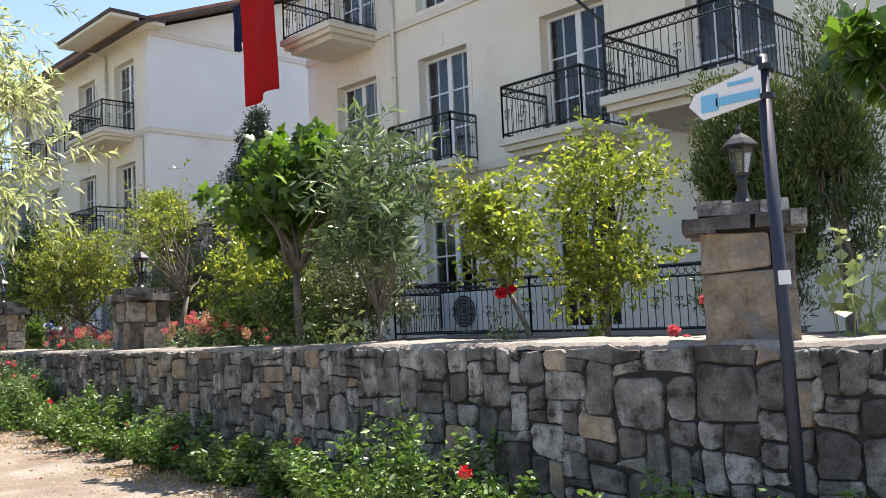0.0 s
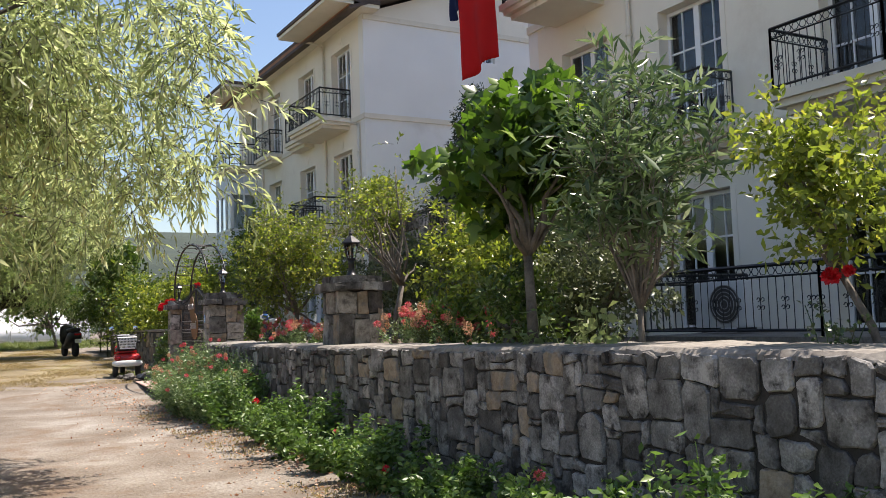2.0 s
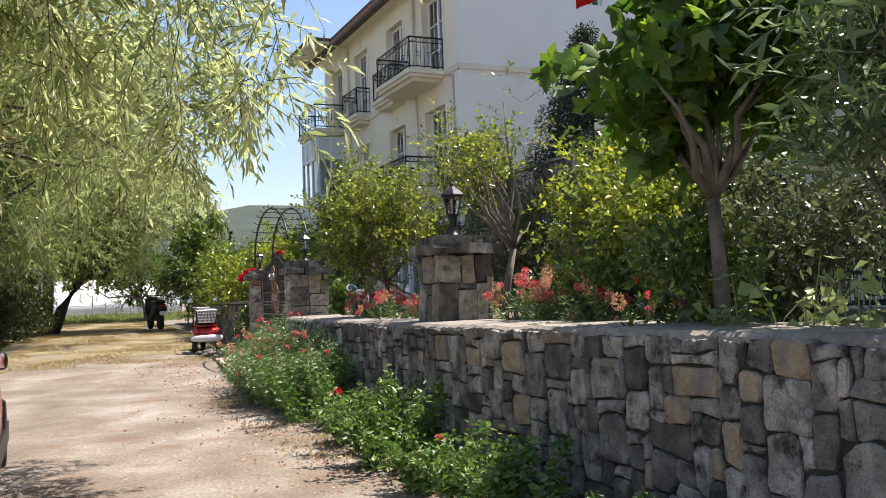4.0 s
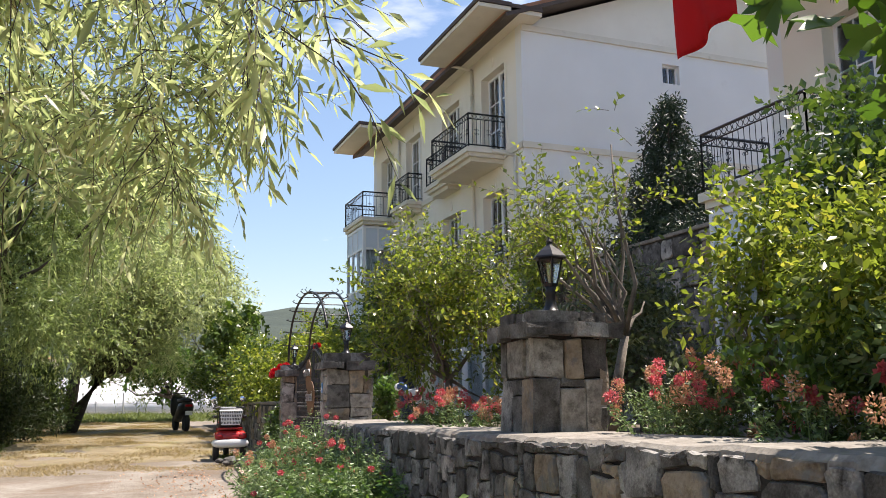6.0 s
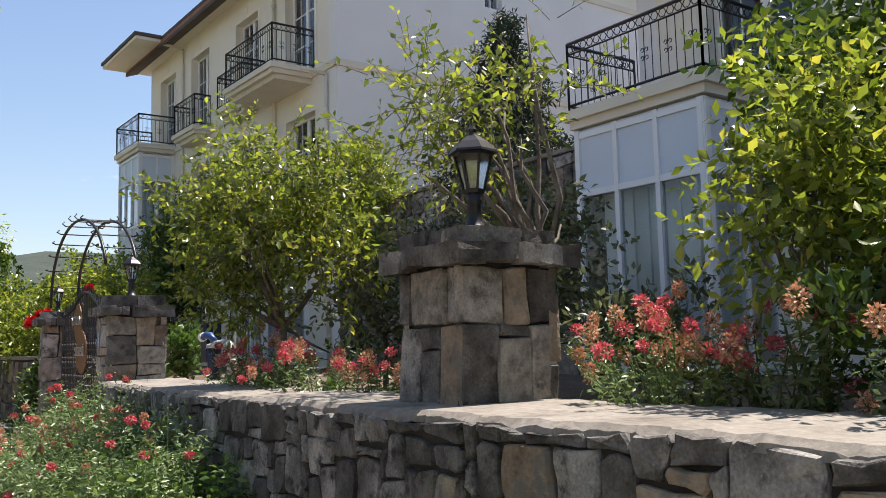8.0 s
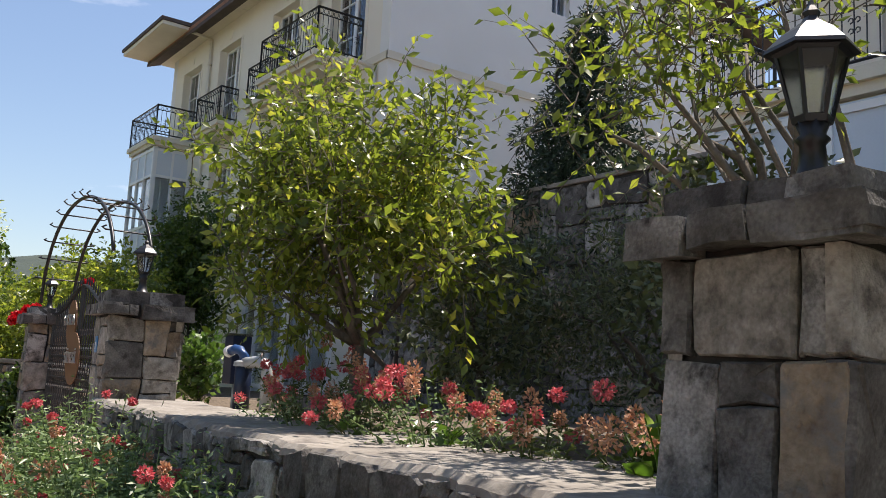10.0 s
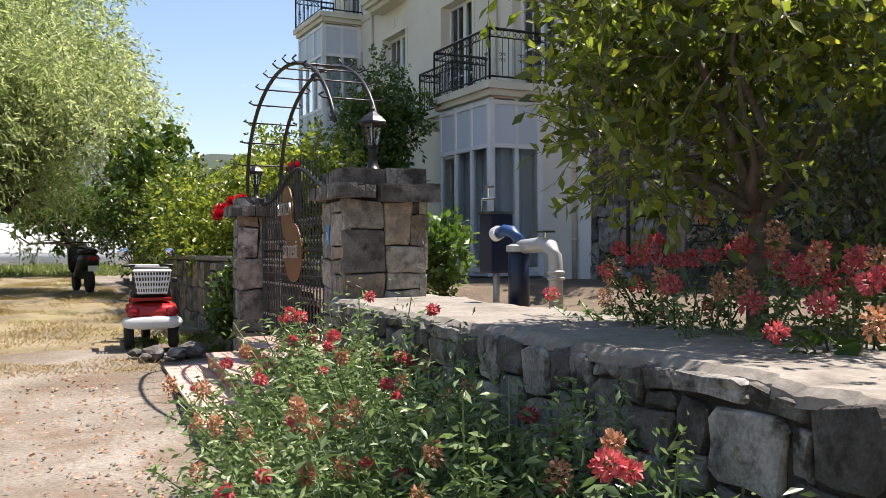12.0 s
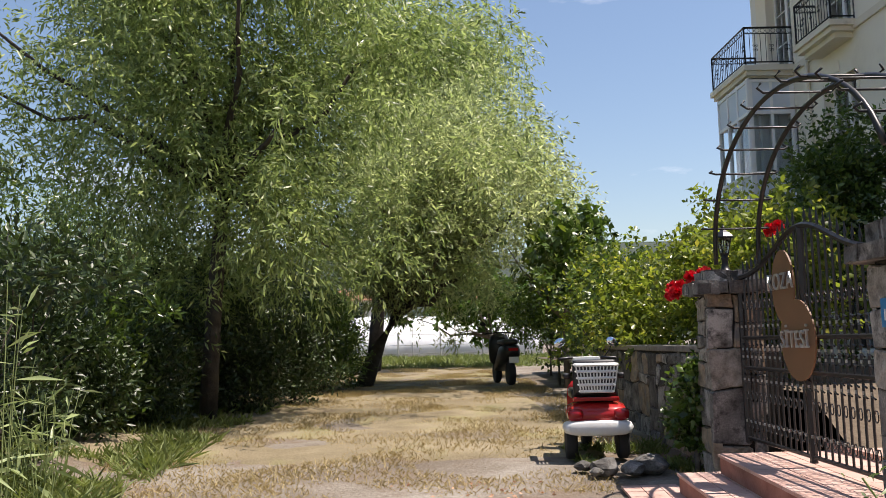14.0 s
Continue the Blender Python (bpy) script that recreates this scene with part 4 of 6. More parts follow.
low = low[(low[:, 0] < 5.2 - 0.45 * np.maximum(0, low[:, 1])) & (low[:, 2] > 1.9 + 0.16 * low[:, 0])]
hang = np.stack((rngw.uniform(4.0, 5.3, 110), rngw.uniform(0.7, 3.0, 110), rngw.uniform(2.5, 4.3, 110)), 1)
hang = hang[hang[:, 2] > 2.3 + 0.5 * (hang[:, 0] - 4.0)]
low = np.r_[low[::3], hang[::2]]
bush("willow_tree", "willow overhanging the lane with drooping twigs", "tree", (-2.05, 10.2, 0.0), np.r_[cw, low], np.r_[rw, 0.2 + 0.12 * rngw.random(len(low))], 33000, L_YOUNG, 142, (0.105, 0.023), [(0, 0, -0.1), (0.4, 0, 1.4), (0.9, -0.1, 2.9)], DARKBARK, r=0.085, droop=0.5, upward=-0.05, tips=40, twig=(0.34, 11), bare=True)

# ---- undergrowth, weeds and flowers ----
def weed(name, label, at, wide, tall, n, mat, seed, leaf=(0.07, 0.028), stems=14, category="plant", group="", flowers=0, petal=None, head=0.035, dry=0, high=1.0):
    """A leafy plant of upright stems, with flower heads on some of them."""
    rng = R(seed)
    ob = thing(name, label, category, at, group=group)
    sb = bmesh.new()
    ends, heads = [], []
    for k in range(stems):
        t, r = rng.random() * 6.283, wide * math.sqrt(rng.random()) * 0.5
        foot = Vector((r * 0.5 * math.cos(t), r * 0.5 * math.sin(t), -0.03))
        h = tall * (0.55 + 0.45 * rng.random()) * (1.1 - 0.5 * r / wide)
        tip = Vector((r * 1.6 * math.cos(t), r * 1.6 * math.sin(t), h))
        mid = (foot + tip) / 2 + Vector((0, 0, 0.12 * tall))
        tube(sb, (foot, mid, tip), 0.005, 0.003, 4)
        ends.append((foot, mid, tip))
        heads.append(tip)
    tagged(part("stalk", sb, mat, ob), kind="stuff")
    which = rng.integers(0, stems, n)
    f = rng.random(n) ** 0.7
    foot = np.array([e[0] for e in ends])[which]
    mid = np.array([e[1] for e in ends])[which]
    tip = np.array([e[2] for e in ends])[which]
    f = f[:, None]
    pos = (1 - f) ** 2 * foot + 2 * f * (1 - f) * mid + f * f * tip + rng.normal(size=(n, 3)) * wide * 0.045
    d = rng.normal(size=(n, 3)) * np.array((1, 1, 0.5)) + np.array((0, 0, 0.35))
    ln = leaf[0] * (0.55 + 0.8 * rng.random(n)) * (1.15 - 0.5 * f[:, 0])
    part("leaves", leaf_mesh("leaves", pos, d, ln, ln * leaf[1] / leaf[0], mat, rng, droop=0.4), mat, ob)
    for k in range(flowers):
        c = np.array(heads[k % stems]) + np.array((0, 0, 0.05 * high + (k // stems) * 0.06)) + rng.normal(size=3) * np.array((0.05, 0.05, 0.04))
        m = 110
        u = rng.normal(size=(m, 3))
        u /= np.linalg.norm(u, axis=1, keepdims=True)
        faded = rng.random() < dry
        hs = head * (0.7 + 0.6 * rng.random())
        p = c + u * hs * np.array((1, 1, 1.6 if faded else 0.8)) * rng.random((m, 1)) ** 0.4
        pm = PETAL_DRY if faded else petal
        part("flower_head", leaf_mesh("flower_head", p, u + rng.normal(size=(m, 3)) * 0.4, np.full(m, 0.020), np.full(m, 0.013), pm, rng), pm, ob)
    return ob


WG = "weeds along the foot of the wall"
rng0 = R(5)
for k, y in enumerate(np.r_[np.arange(2.4, 14.6, 0.68)]):
    x = wall_x(y) - 0.40 - 0.16 * rng0.random()
    y = y + 0.12 * rng0.normal()
    big = 0.5 + 0.62 * rng0.random()
    weed("weed_plant", "bushy green weed growing at the foot of the wall", (x, y, ground_z(y) - 0.06), 0.8 * big, (0.78 if y > 6 else 0.84) * big, 1300, L_WEED, 500 + k, (0.085, 0.040), 16, group=WG, flowers=1 if k % 3 == 0 else 0, petal=PETAL_RED if k % 2 else PETAL_PINK, head=0.03)
    if k % 2:
        weed("weed_plant", "low green weed between the wall and the lane", (x + 0.28, y + 0.3, ground_z(y) - 0.06), 0.5 * big, 0.42 * big, 420, L_WEED, 700 + k, (0.06, 0.026), 10, group=WG)
VG = "red valerian by the gate"
for k, (x, y, w, h, fl) in enumerate(((4.38, 14.9, 0.8, 0.88, 5), (4.42, 15.35, 0.95, 0.98, 7), (4.32, 15.75, 1.0, 0.85, 6), (4.6, 16.05, 0.9, 0.95, 7), (4.7, 15.6, 0.8, 1.0, 4), (4.52, 16.45, 1.0, 0.75, 7), (4.85, 16.75, 0.9, 1.12, 12), (4.6, 17.15, 1.0, 0.82, 10), (4.92, 17.4, 0.9, 1.2, 15), (4.72, 17.75, 0.9, 0.88, 11), (5.0, 17.95, 0.7, 0.9, 9), (4.35, 16.1, 0.7, 0.45, 2), (4.4, 16.9, 0.7, 0.5, 4), (4.72, 15.0, 0.8, 0.98, 7), (4.62, 14.5, 0.8, 0.85, 6), (4.85, 16.2, 0.8, 0.85, 6))):
    weed("valerian", "leafy red valerian with pink flower heads in front of the wall", (x, y, ground_z(y) - 0.05), w, h, 4300, L_VALERIAN, 800 + k, (0.068, 0.021), 34, group=VG, flowers=fl, petal=PETAL_PINK, head=0.023, dry=0.42)
VI = "red valerian inside the wall"
for k, (x, y, h, fl) in enumerate(((5.75, 14.0, 0.35, 10), (5.7, 14.6, 0.5, 14), (5.75, 15.2, 0.45, 14), (5.7, 15.7, 0.55, 16), (5.8, 16.1, 0.55, 16), (5.9, 16.6, 0.28, 5), (5.8, 13.4, 0.3, 8), (5.75, 11.6, 0.55, 14), (5.9, 11.0, 0.6, 10), (5.7, 10.3, 0.45, 8), (5.65, 9.6, 0.35, 7), (5.95, 13.25, 0.4, 5), (6.15, 11.9, 0.6, 9), (6.35, 12.3, 0.6, 6), (6.0, 11.3, 0.55, 9))):
    weed("valerian", "faded and pink valerian in the garden behind the wall", (x, y, 1.0), 0.55, h, 800, L_VALERIAN if k % 2 else L_JUNIPER, 900 + k, (0.05, 0.018), 16, group=VI, flowers=fl, petal=PETAL_PINK, head=0.034, dry=0.3 if k < 7 else 0.6)


def rose(at, tall, seed, blooms, label="rose bush with dark leaves and red blooms", petal=None, leaves=220):
    ob = weed("rose_bush", label, at, 0.5, tall, leaves, L_ROSE, seed, (0.05, 0.032), 7, "plant")
    rng = R(seed + 1)
    for x, y, z, s in blooms:
        m = 160
        u = rng.normal(size=(m, 3))
        u /= np.linalg.norm(u, axis=1, keepdims=True)
        p = np.array((x, y, z)) + u * s * rng.random((m, 1)) ** 0.5 * 0.8
        pm = petal or PETAL_RED
        part("bloom", leaf_mesh("bloom", p, u + rng.normal(size=(m, 3)) * 0.5 + np.array((0, 0, 0.4)), np.full(m, s * 0.75), np.full(m, s * 0.7), pm, rng), pm, ob, "full red rose bloom")
    return ob


rose((5.35, 5.55, 1.0), 0.5, 1001, ((0.0, 0.0, 0.62, 0.042), (0.02, -0.10, 0.64, 0.03)))
rose((5.2, 3.75, 1.0), 0.28, 1011, ((0.0, 0.1, 0.28, 0.035), (0.0, 0.0, 0.22, 0.028), (0.05, -0.12, 0.48, 0.032)), "low bush with pink flower heads on the wall top", PETAL_PINK, 90)
rose((5.15, 3.35, 1.05), 0.2, 1021, ((0.0, 0.0, 0.2, 0.04),), "small pink flower by the stone pillar", PETAL_PINK, 40)
rose((5.75, 23.15, 0.6), 1.2, 1031, ((-0.15, 0.1, 1.42, 0.06), (-0.2, 0.3, 1.36, 0.055), (-0.1, -0.1, 1.44, 0.06), (-0.25, 0.45, 1.30, 0.05), (-0.28, 0.2, 1.30, 0.05), (-0.18, 0.6, 1.38, 0.05), (0.35, -0.5, 1.78, 0.045), (0.38, -0.6, 1.80, 0.04)), "climbing rose with red blooms on the gate pillar", None, 500)
rose((5.85, 9.95, 1.0), 0.55, 1041, ((0, 0, 0.5, 0.05), (0.1, -0.3, 0.35, 0.05), (-0.1, 0.4, 0.4, 0.045)), "rose bush with pink blooms behind the wall", PETAL_PINK, 260)

# big pale leaves and low plants on the wall's garden side
for k, (x, y, h, n) in enumerate(((5.3, 7.5, 0.55, 40), (5.35, 7.9, 0.6, 40), (5.4, 8.4, 0.5, 40), (5.6, 13.15, 0.5, 40), (5.25, 2.72, 0.95, 70), (5.45, 2.5, 0.8, 60), (5.7, 14.9, 0.25, 24))):
    weed("hollyhock", "hollyhock with broad pale green leaves", (x, y, 1.02), 0.5, h, n, L_FIG if k in (3, 6) else L_REED, 1100 + k, (0.11, 0.10) if k in (4, 5, 6) else (0.13, 0.11), 8)
for k, (x, y) in enumerate(((5.4, 8.9), (6.0, 9.9), (6.3, 9.2), (6.1, 10.6), (6.6, 10.4), (7.2, 13.0))):
    c, rad = crown_of(R(1200 + k), (0, 0, 0.5), (0.5, 0.5, 0.5), 18, 0.2)
    bush("garden_shrub", "dense dark green shrub in the garden", "shrub", (x, y, 1.0), c, rad, 1900, (L_CITRUS, L_OLEANDER, L_GREY)[k % 3], 1210 + k, (0.07, 0.03), [(0, 0, 0), (0, 0, 0.3)], group="garden shrubs")
for k, (x, y, zc, s) in enumerate(((6.3, 11.2, 1.1, 0.65), (6.9, 13.9, 1.0, 0.6), (7.2, 16.2, 1.0, 0.7), (6.3, 10.2, 0.85, 0.6), (6.5, 8.9, 0.85, 0.6), (7.1, 10.1, 1.2, 0.8))):
    c, rad = crown_of(R(1300 + k), (0, 0, zc), (s, s, s * 1.1), 28, 0.24)
    bush("garden_bush", "yellow-green fruit bush in the garden", "shrub", (x, y, 1.0), c, rad, 3600, (L_POME, L_GREY, L_GREY)[k % 3], 1310 + k, (0.065, 0.031), [(0, 0, 0), (0, 0, 0.5)], group="garden bushes", twig=(0.22, 7))

# bushes past the gate, behind the lower side wall
for k, (x, y, zc, s, m) in enumerate(((6.7, 24.2, 1.7, 0.9, L_POME), (6.6, 25.6, 1.6, 0.9, L_POME), (6.4, 27.2, 1.5, 1.0, L_POME), (6.2, 29.0, 1.6, 1.1, L_CITRUS), (6.6, 31.5, 1.8, 1.3, L_POME), (7.4, 26.4, 2.0, 1.0, L_POME), (6.0, 34.0, 1.5, 1.2, L_CITRUS), (6.4, 38.0, 1.7, 1.5, L_CITRUS))):
    c, rad = crown_of(R(1400 + k), (0, 0, zc), (s, s, s * 0.9), 40, 0.3)
    bush("fruit_bush", "sunlit yellow-green fruit tree behind the low wall", "tree", (x, y, 0.4), c, rad, 5200, m, 1410 + k, (0.085, 0.045), [(0, 0, 0), (0, 0, 0.7)], group="fruit trees past the gate", twig=(0.3, 8))
tree_at("fig_tree", "fig tree with dark broad leaves by the lane", (6.0, 33.0, 0.5), (0.0, 0.0, 2.8), (1.25, 1.25, 1.15), 40, 0.35, 1150, L_CITRUS, 1501, (0.15, 0.08), (0, 0, 1.4), 0.07, droop=0.5, lobes=3)
tree_at("fig_tree", "low fig tree with dark spreading limbs", (5.6, 44.5, 0.6), (-0.8, 0.0, 2.4), (2.2, 1.6, 1.3), 40, 0.45, 1800, L_FIG, 1511, (0.22, 0.11), (-0.2, 0, 1.0), 0.08, droop=0.5, lobes=3)
c, rad = crown_of(R(1521), (0, 0, 0.55), (0.28, 0.3, 0.5), 20, 0.16)
bush("climber", "dark green climber at the foot of the gate pillar", "plant", (5.55, 23.2, 0.3), c, rad, 1600, L_CITRUS, 1522, (0.07, 0.05), [(0, 0, 0), (0, 0, 0.3)])
c, rad = crown_of(R(1531), (0, 0, 0.38), (0.2, 0.2, 0.36), 16, 0.13)
bush("garden_shrub", "bright green shrub beside the gate pillar", "shrub", (6.6, 19.95, 1.0), c, rad, 900, L_WEED, 1532, (0.08, 0.05), [(0, 0, 0), (0, 0, 0.3)], group="garden shrubs")
# the vine on the corner of the far house
c, rad = crown_of(R(1541), (0, 0, 3.0), (0.7, 1.3, 1.3), 50, 0.35)
bush("vine", "yellow-green vine hanging over the house corner", "plant", (10.9, 22.9, 1.2), c, rad, 9000, L_POME, 1542, (0.085, 0.04), [(0, 0, 0), (0, 0, 1.2), (0, 0, 2.2)], DARKBARK)
# the fig branch over the wall by the first pillar
c, rad = crown_of(R(1551), (-0.05, 0.32, 2.1), (0.38, 0.38, 0.26), 14, 0.15, 0.1)
bush("fig_tree", "young fig tree with broad bright leaves", "tree", (6.3, 2.4, 1.0), c, rad, 200, L_FIG, 1552, (0.16, 0.085), [(0, 0, 0), (0, 0, 0.8), (-0.05, 0.2, 1.6)], droop=0.7, lobes=3)

# thicket under the willows, its deep shade put into the leaf colour
for k in range(26):
    rng = R(1600 + k)
    y = 23.5 + k * 0.95
    x = -0.8 - 1.5 * rng.random() + (0.9 if y > 29 else 0)
    s = 1.0 + 0.8 * rng.random()
    c, rad = crown_of(rng, (0, 0, s * 0.8), (s, s, s), 26, 0.32)
    bush("thicket_shrub", "tangled shrub under the willows, leaves coloured dark for the shade", "shrub", (x, y, ground_z(y) + 0.1), c, rad, 4600, (L_THICKET_SHADE, L_THICKET_SHADE, L_THICKET_SHADE, L_CITRUS)[k % 4], 1700 + k, (0.10, 0.035), [(0, 0, 0), (0, 0, 0.5)], DARKBARK, group="thicket under the willows")
for k, (x, y, s) in enumerate(((0.3, 29.6, 0.9), (0.9, 31.0, 1.0), (0.5, 32.4, 1.1), (1.1, 33.8, 1.0), (0.2, 34.8, 1.2), (-0.5, 26.9, 0.8), (-0.9, 25.6, 0.9), (0.9, 37.5, 1.1), (0.4, 39.5, 1.2), (-0.6, 30.6, 1.3), (-0.6, 33.2, 1.4))):
    c, rad = crown_of(R(2700 + k), (0, 0, s * 0.85), (s * 0.9, s * 0.9, s * 1.1), 34, 0.3)
    bush("thicket_shrub", "tangled shrub under the willows, leaves coloured dark for the shade", "shrub", (x, y, ground_z(y)), c, rad, 5600, (L_THICKET_SHADE, L_THICKET_SHADE, L_THICKET_SHADE, L_CITRUS)[k % 4], 2720 + k, (0.09, 0.032), [(0, 0, 0), (0, 0, 0.5)], DARKBARK, group="thicket under the willows")
for k in range(9):
    rng = R(1800 + k)
    x, y = -4.2 - 2 * rng.random(), 20 + 4.2 * k
    c, rad = crown_of(rng, (0, 0, 2.6), (2.4, 2.4, 2.4), 60, 0.6)
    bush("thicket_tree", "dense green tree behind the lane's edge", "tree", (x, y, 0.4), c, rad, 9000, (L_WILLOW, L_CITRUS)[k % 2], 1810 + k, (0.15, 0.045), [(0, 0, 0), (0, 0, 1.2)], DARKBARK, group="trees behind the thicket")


def blades(name, label, n, area, tall, mat, seed, wide=0.008, keep=None):
    rng = R(seed)
    x0, x1, y0, y1 = area
    x, y = rng.uniform(x0, x1, n), rng.uniform(y0, y1, n)
    tone = np.array([noise.noise((a * 0.9, b * 0.9, seed)) for a, b in zip(x, y)])
    ok = tone > -0.15
    x, y, tone = x[ok], y[ok], tone[ok]
    n = len(x)
    z = np.array([land(a, b) for a, b in zip(x, y)])
    d = rng.normal(size=(n, 3)) * np.array((0.6, 0.6, 0.1)) + np.array((0, 0, 1))
    ln = tall * (0.4 + rng.random(n)) * (0.8 + tone)
    return tagged(part(name, leaf_mesh(name, np.stack((x, y, z - 0.01), 1), d, ln, np.full(n, wide) * (0.6 + rng.random(n)), mat, rng, droop=0.6), mat, None, label), label, "grass", kind="stuff")


blades("dry_grass", "dry straw-coloured grass over the lane", 110000, (0.0, 5.6, 22.5, 46), 0.10, L_DRY, 31, 0.008)
blades("grass", "green and yellow grass where the lane ends", 22000, (-1, 9, 44, 62), 0.35, L_GRASS, 32, 0.03)
blades("grass", "green weeds beside the steps", 3500, (4.6, 5.6, 22.9, 24.8), 0.16, L_GRASS, 33, 0.016)
blades("grass", "tufts of dry grass along the foot of the wall", 5000, (3.6, 4.5, 2.5, 16.5), 0.09, L_DRY, 34, 0.010)
blades("grass", "rough grass at the edge of the thicket", 16000, (-2.2, 0.7, 20.5, 30), 0.30, L_GRASS, 35, 0.016)
for k in range(16):
    rng = R(1900 + k)
    weed("reed", "tall pale reed at the lane's edge", (-0.9 + 1.1 * rng.random(), 21.3 + 2.0 * rng.random(), 0.35), 0.4, 0.9 + 0.9 * rng.random(), 26, L_REED, 1910 + k, (0.34, 0.035), 4, group="reeds at the lane's edge")
sheet("grass_field", np.linspace(-2.5, 5.3, 60), np.linspace(24, 58, 180), lambda x, y: land(x, y) + 0.028 + 0.04 * (noise.noise((x * 0.9, y * 0.9, 8)) + 0.5 * noise.noise((x * 3.1, y * 3.1, 8)) - 0.25 if min(x + 2.5, 5.3 - x, y - 24) > 0.3 else -1.5), surface("straw_ground", ((0.2, (0.10, 0.075, 0.042)), (0.5, (0.20, 0.16, 0.095)), (0.8, (0.31, 0.26, 0.17))), 1.2, 0.97, 0.9, 40, dist=0.03, stain=((0.20, 0.19, 0.07), 0.52, 0.68, 0.7)), "straw-coloured dry grass lane")

# ---- side wall, link wall, steps ----
def plain_stone_wall(name, label, x0, x1, y0, y1, z0, z1, seed, cell=0.10):
    ob = solid(name, boxed(x0 + 0.03, x1 - 0.01, y0, y1, z0, z1 - 0.03), MORTAR, label, "wall", "structure")
    part("coping", boxed(x0 - 0.01, x1 + 0.02, y0, y1, z1 - 0.03, z1 + 0.03, bevel=0.015), COPING, ob)
    stone_field(ob, lambda u, v, d: (x0 + 0.03 - d, y0 + u, z0 + v), y1 - y0, z1 - z0 - 0.04, seed, cell, 0.03, 0.007, None, (4, 3), 0.03)
    return ob


plain_stone_wall("side_wall", "grey stone wall beside the parked scooter", 5.75, 6.25, 22.95, 29.0, 0.25, 1.38, 2001, 0.12)
plain_stone_wall("link_wall", "tall rough stone wall between the two houses", 11.12, 11.5, 16.4, 24.08, 0.9, 4.05, 2011, 0.17)

steps = thing("entrance_steps", "three pink tiled entrance steps with red brick edges", "steps", (0, 0, 0), kind="structure")
TILT = 0.08
for k, (x0, z, ya, yb) in enumerate(((4.46, 0.31, 18.9, 22.6), (4.84, 0.46, 19.15, 22.2), (5.14, 0.61, 19.3, 22.1))):
    def skew(x, y):
        return x + (y - 19) * TILT
    bm = bmesh.new()
    p = [(skew(x0, ya), ya), (6.6, ya), (6.6, yb), (skew(x0, yb), yb)]
    lo = [bm.verts.new((x, y, 0.0)) for x, y in p]
    hi = [bm.verts.new((x, y, z - 0.025)) for x, y in p]
    for i in range(4):
        bm.faces.new((lo[i], lo[(i + 1) % 4], hi[(i + 1) % 4], hi[i]))
    bm.faces.new(hi)
    part("step", bm, BRICKRED if k else MORTAR, steps, "red brick riser")
    nx = 3 if k < 2 else 4
    ny = 13
    for i in range(nx):
        for j in range(ny):
            y0, y1 = ya + (yb - ya) * j / ny, ya + (yb - ya) * (j + 1) / ny
            xa = x0 - 0.02 + (0.45 if k < 2 else 1.0) * i / nx
            xb = x0 - 0.02 + (0.45 if k < 2 else 1.0) * (i + 1) / nx
            bm = bmesh.new()
            q = [(skew(xa, y0) + 0.003, y0 + 0.003), (skew(xb, y0) - 0.003, y0 + 0.003), (skew(xb, y1) - 0.003, y1 - 0.003), (skew(xa, y1) + 0.003, y1 - 0.003)]
            a = [bm.verts.new((x, y, z - 0.022)) for x, y in q]
            b = [bm.verts.new((x, y, z + 0.001 * ((i * 7 + j * 3) % 3))) for x, y in q]
            for s in range(4):
                bm.faces.new((a[s], a[(s + 1) % 4], b[(s + 1) % 4], b[s]))
            bm.faces.new(b)
            part("tile", bm, PINKTILE, steps)
part("inner_path", boxed(6.25, 11.0, 19.9, 22.2, 0.5, 0.66), PINKTILE, steps)


def rock(at, s, seed, mat=STONE):
    bm = bmesh.new()
    bmesh.ops.create_icosphere(bm, subdivisions=2, radius=s)
    for v in bm.verts:
        v.co *= 1 + 0.35 * noise.noise(v.co * (1.6 / s) + Vector((seed, 0, 0)))
        v.co.z *= 0.62
    bmesh.ops.translate(bm, vec=at, verts=bm.verts)
    return solid("rock", bm, mat, "loose grey stone lying beside the steps", "rock", group="stones by the steps")


for k, (x, y, s) in enumerate(((4.72, 23.15, 0.13), (4.95, 23.1, 0.10), (5.12, 23.2, 0.14), (4.55, 23.3, 0.08), (4.62, 23.05, 0.06))):
    rock((x, y, ground_z(y) + s * 0.3), s, k * 3.7)

# pebbles and scraps at the lane's edge
rngp = R(77)
pb = []
for k in range(420):
    y = rngp.uniform(1.5, 22.5)
    x = min(wall_x(y), 4.6) - 0.45 - abs(rngp.normal()) * 0.35
    pb.append((x, y, land(x, y) + 0.005, 0.008 + 0.016 * rngp.random()))
pos = np.array([p[:3] for p in pb])
vs, fs = [], []
for k, (x, y, z, s) in enumerate(pb):
    o = len(vs)
    vs += [(x - s, y, z), (x, y - s * 0.8, z), (x + s, y + s * 0.2, z), (x, y + s, z), (x + s * 0.1, y, z + s * 0.8), (x, y, z - s)]
    for a, b in ((0, 1), (1, 2), (2, 3), (3, 0)):
        fs += [(o + a, o + b, o + 4), (o + b, o + a, o + 5)]
pm = bpy.data.meshes.new("pebbles")
pm.from_pydata(vs, [], fs)
tagged(part("pebbles", pm, COPING, None, "small grey pebbles along the lane's edge"), "small grey pebbles along the lane's edge", "gravel", kind="stuff")
rngl = R(78)
n = 1500
y = rngl.uniform(2, 23, n)
x = np.array([min(wall_x(a), 4.5) for a in y]) - 0.3 - np.abs(rngl.normal(size=n)) * 0.6
z = np.array([land(a, b) for a, b in zip(x, y)]) + 0.02
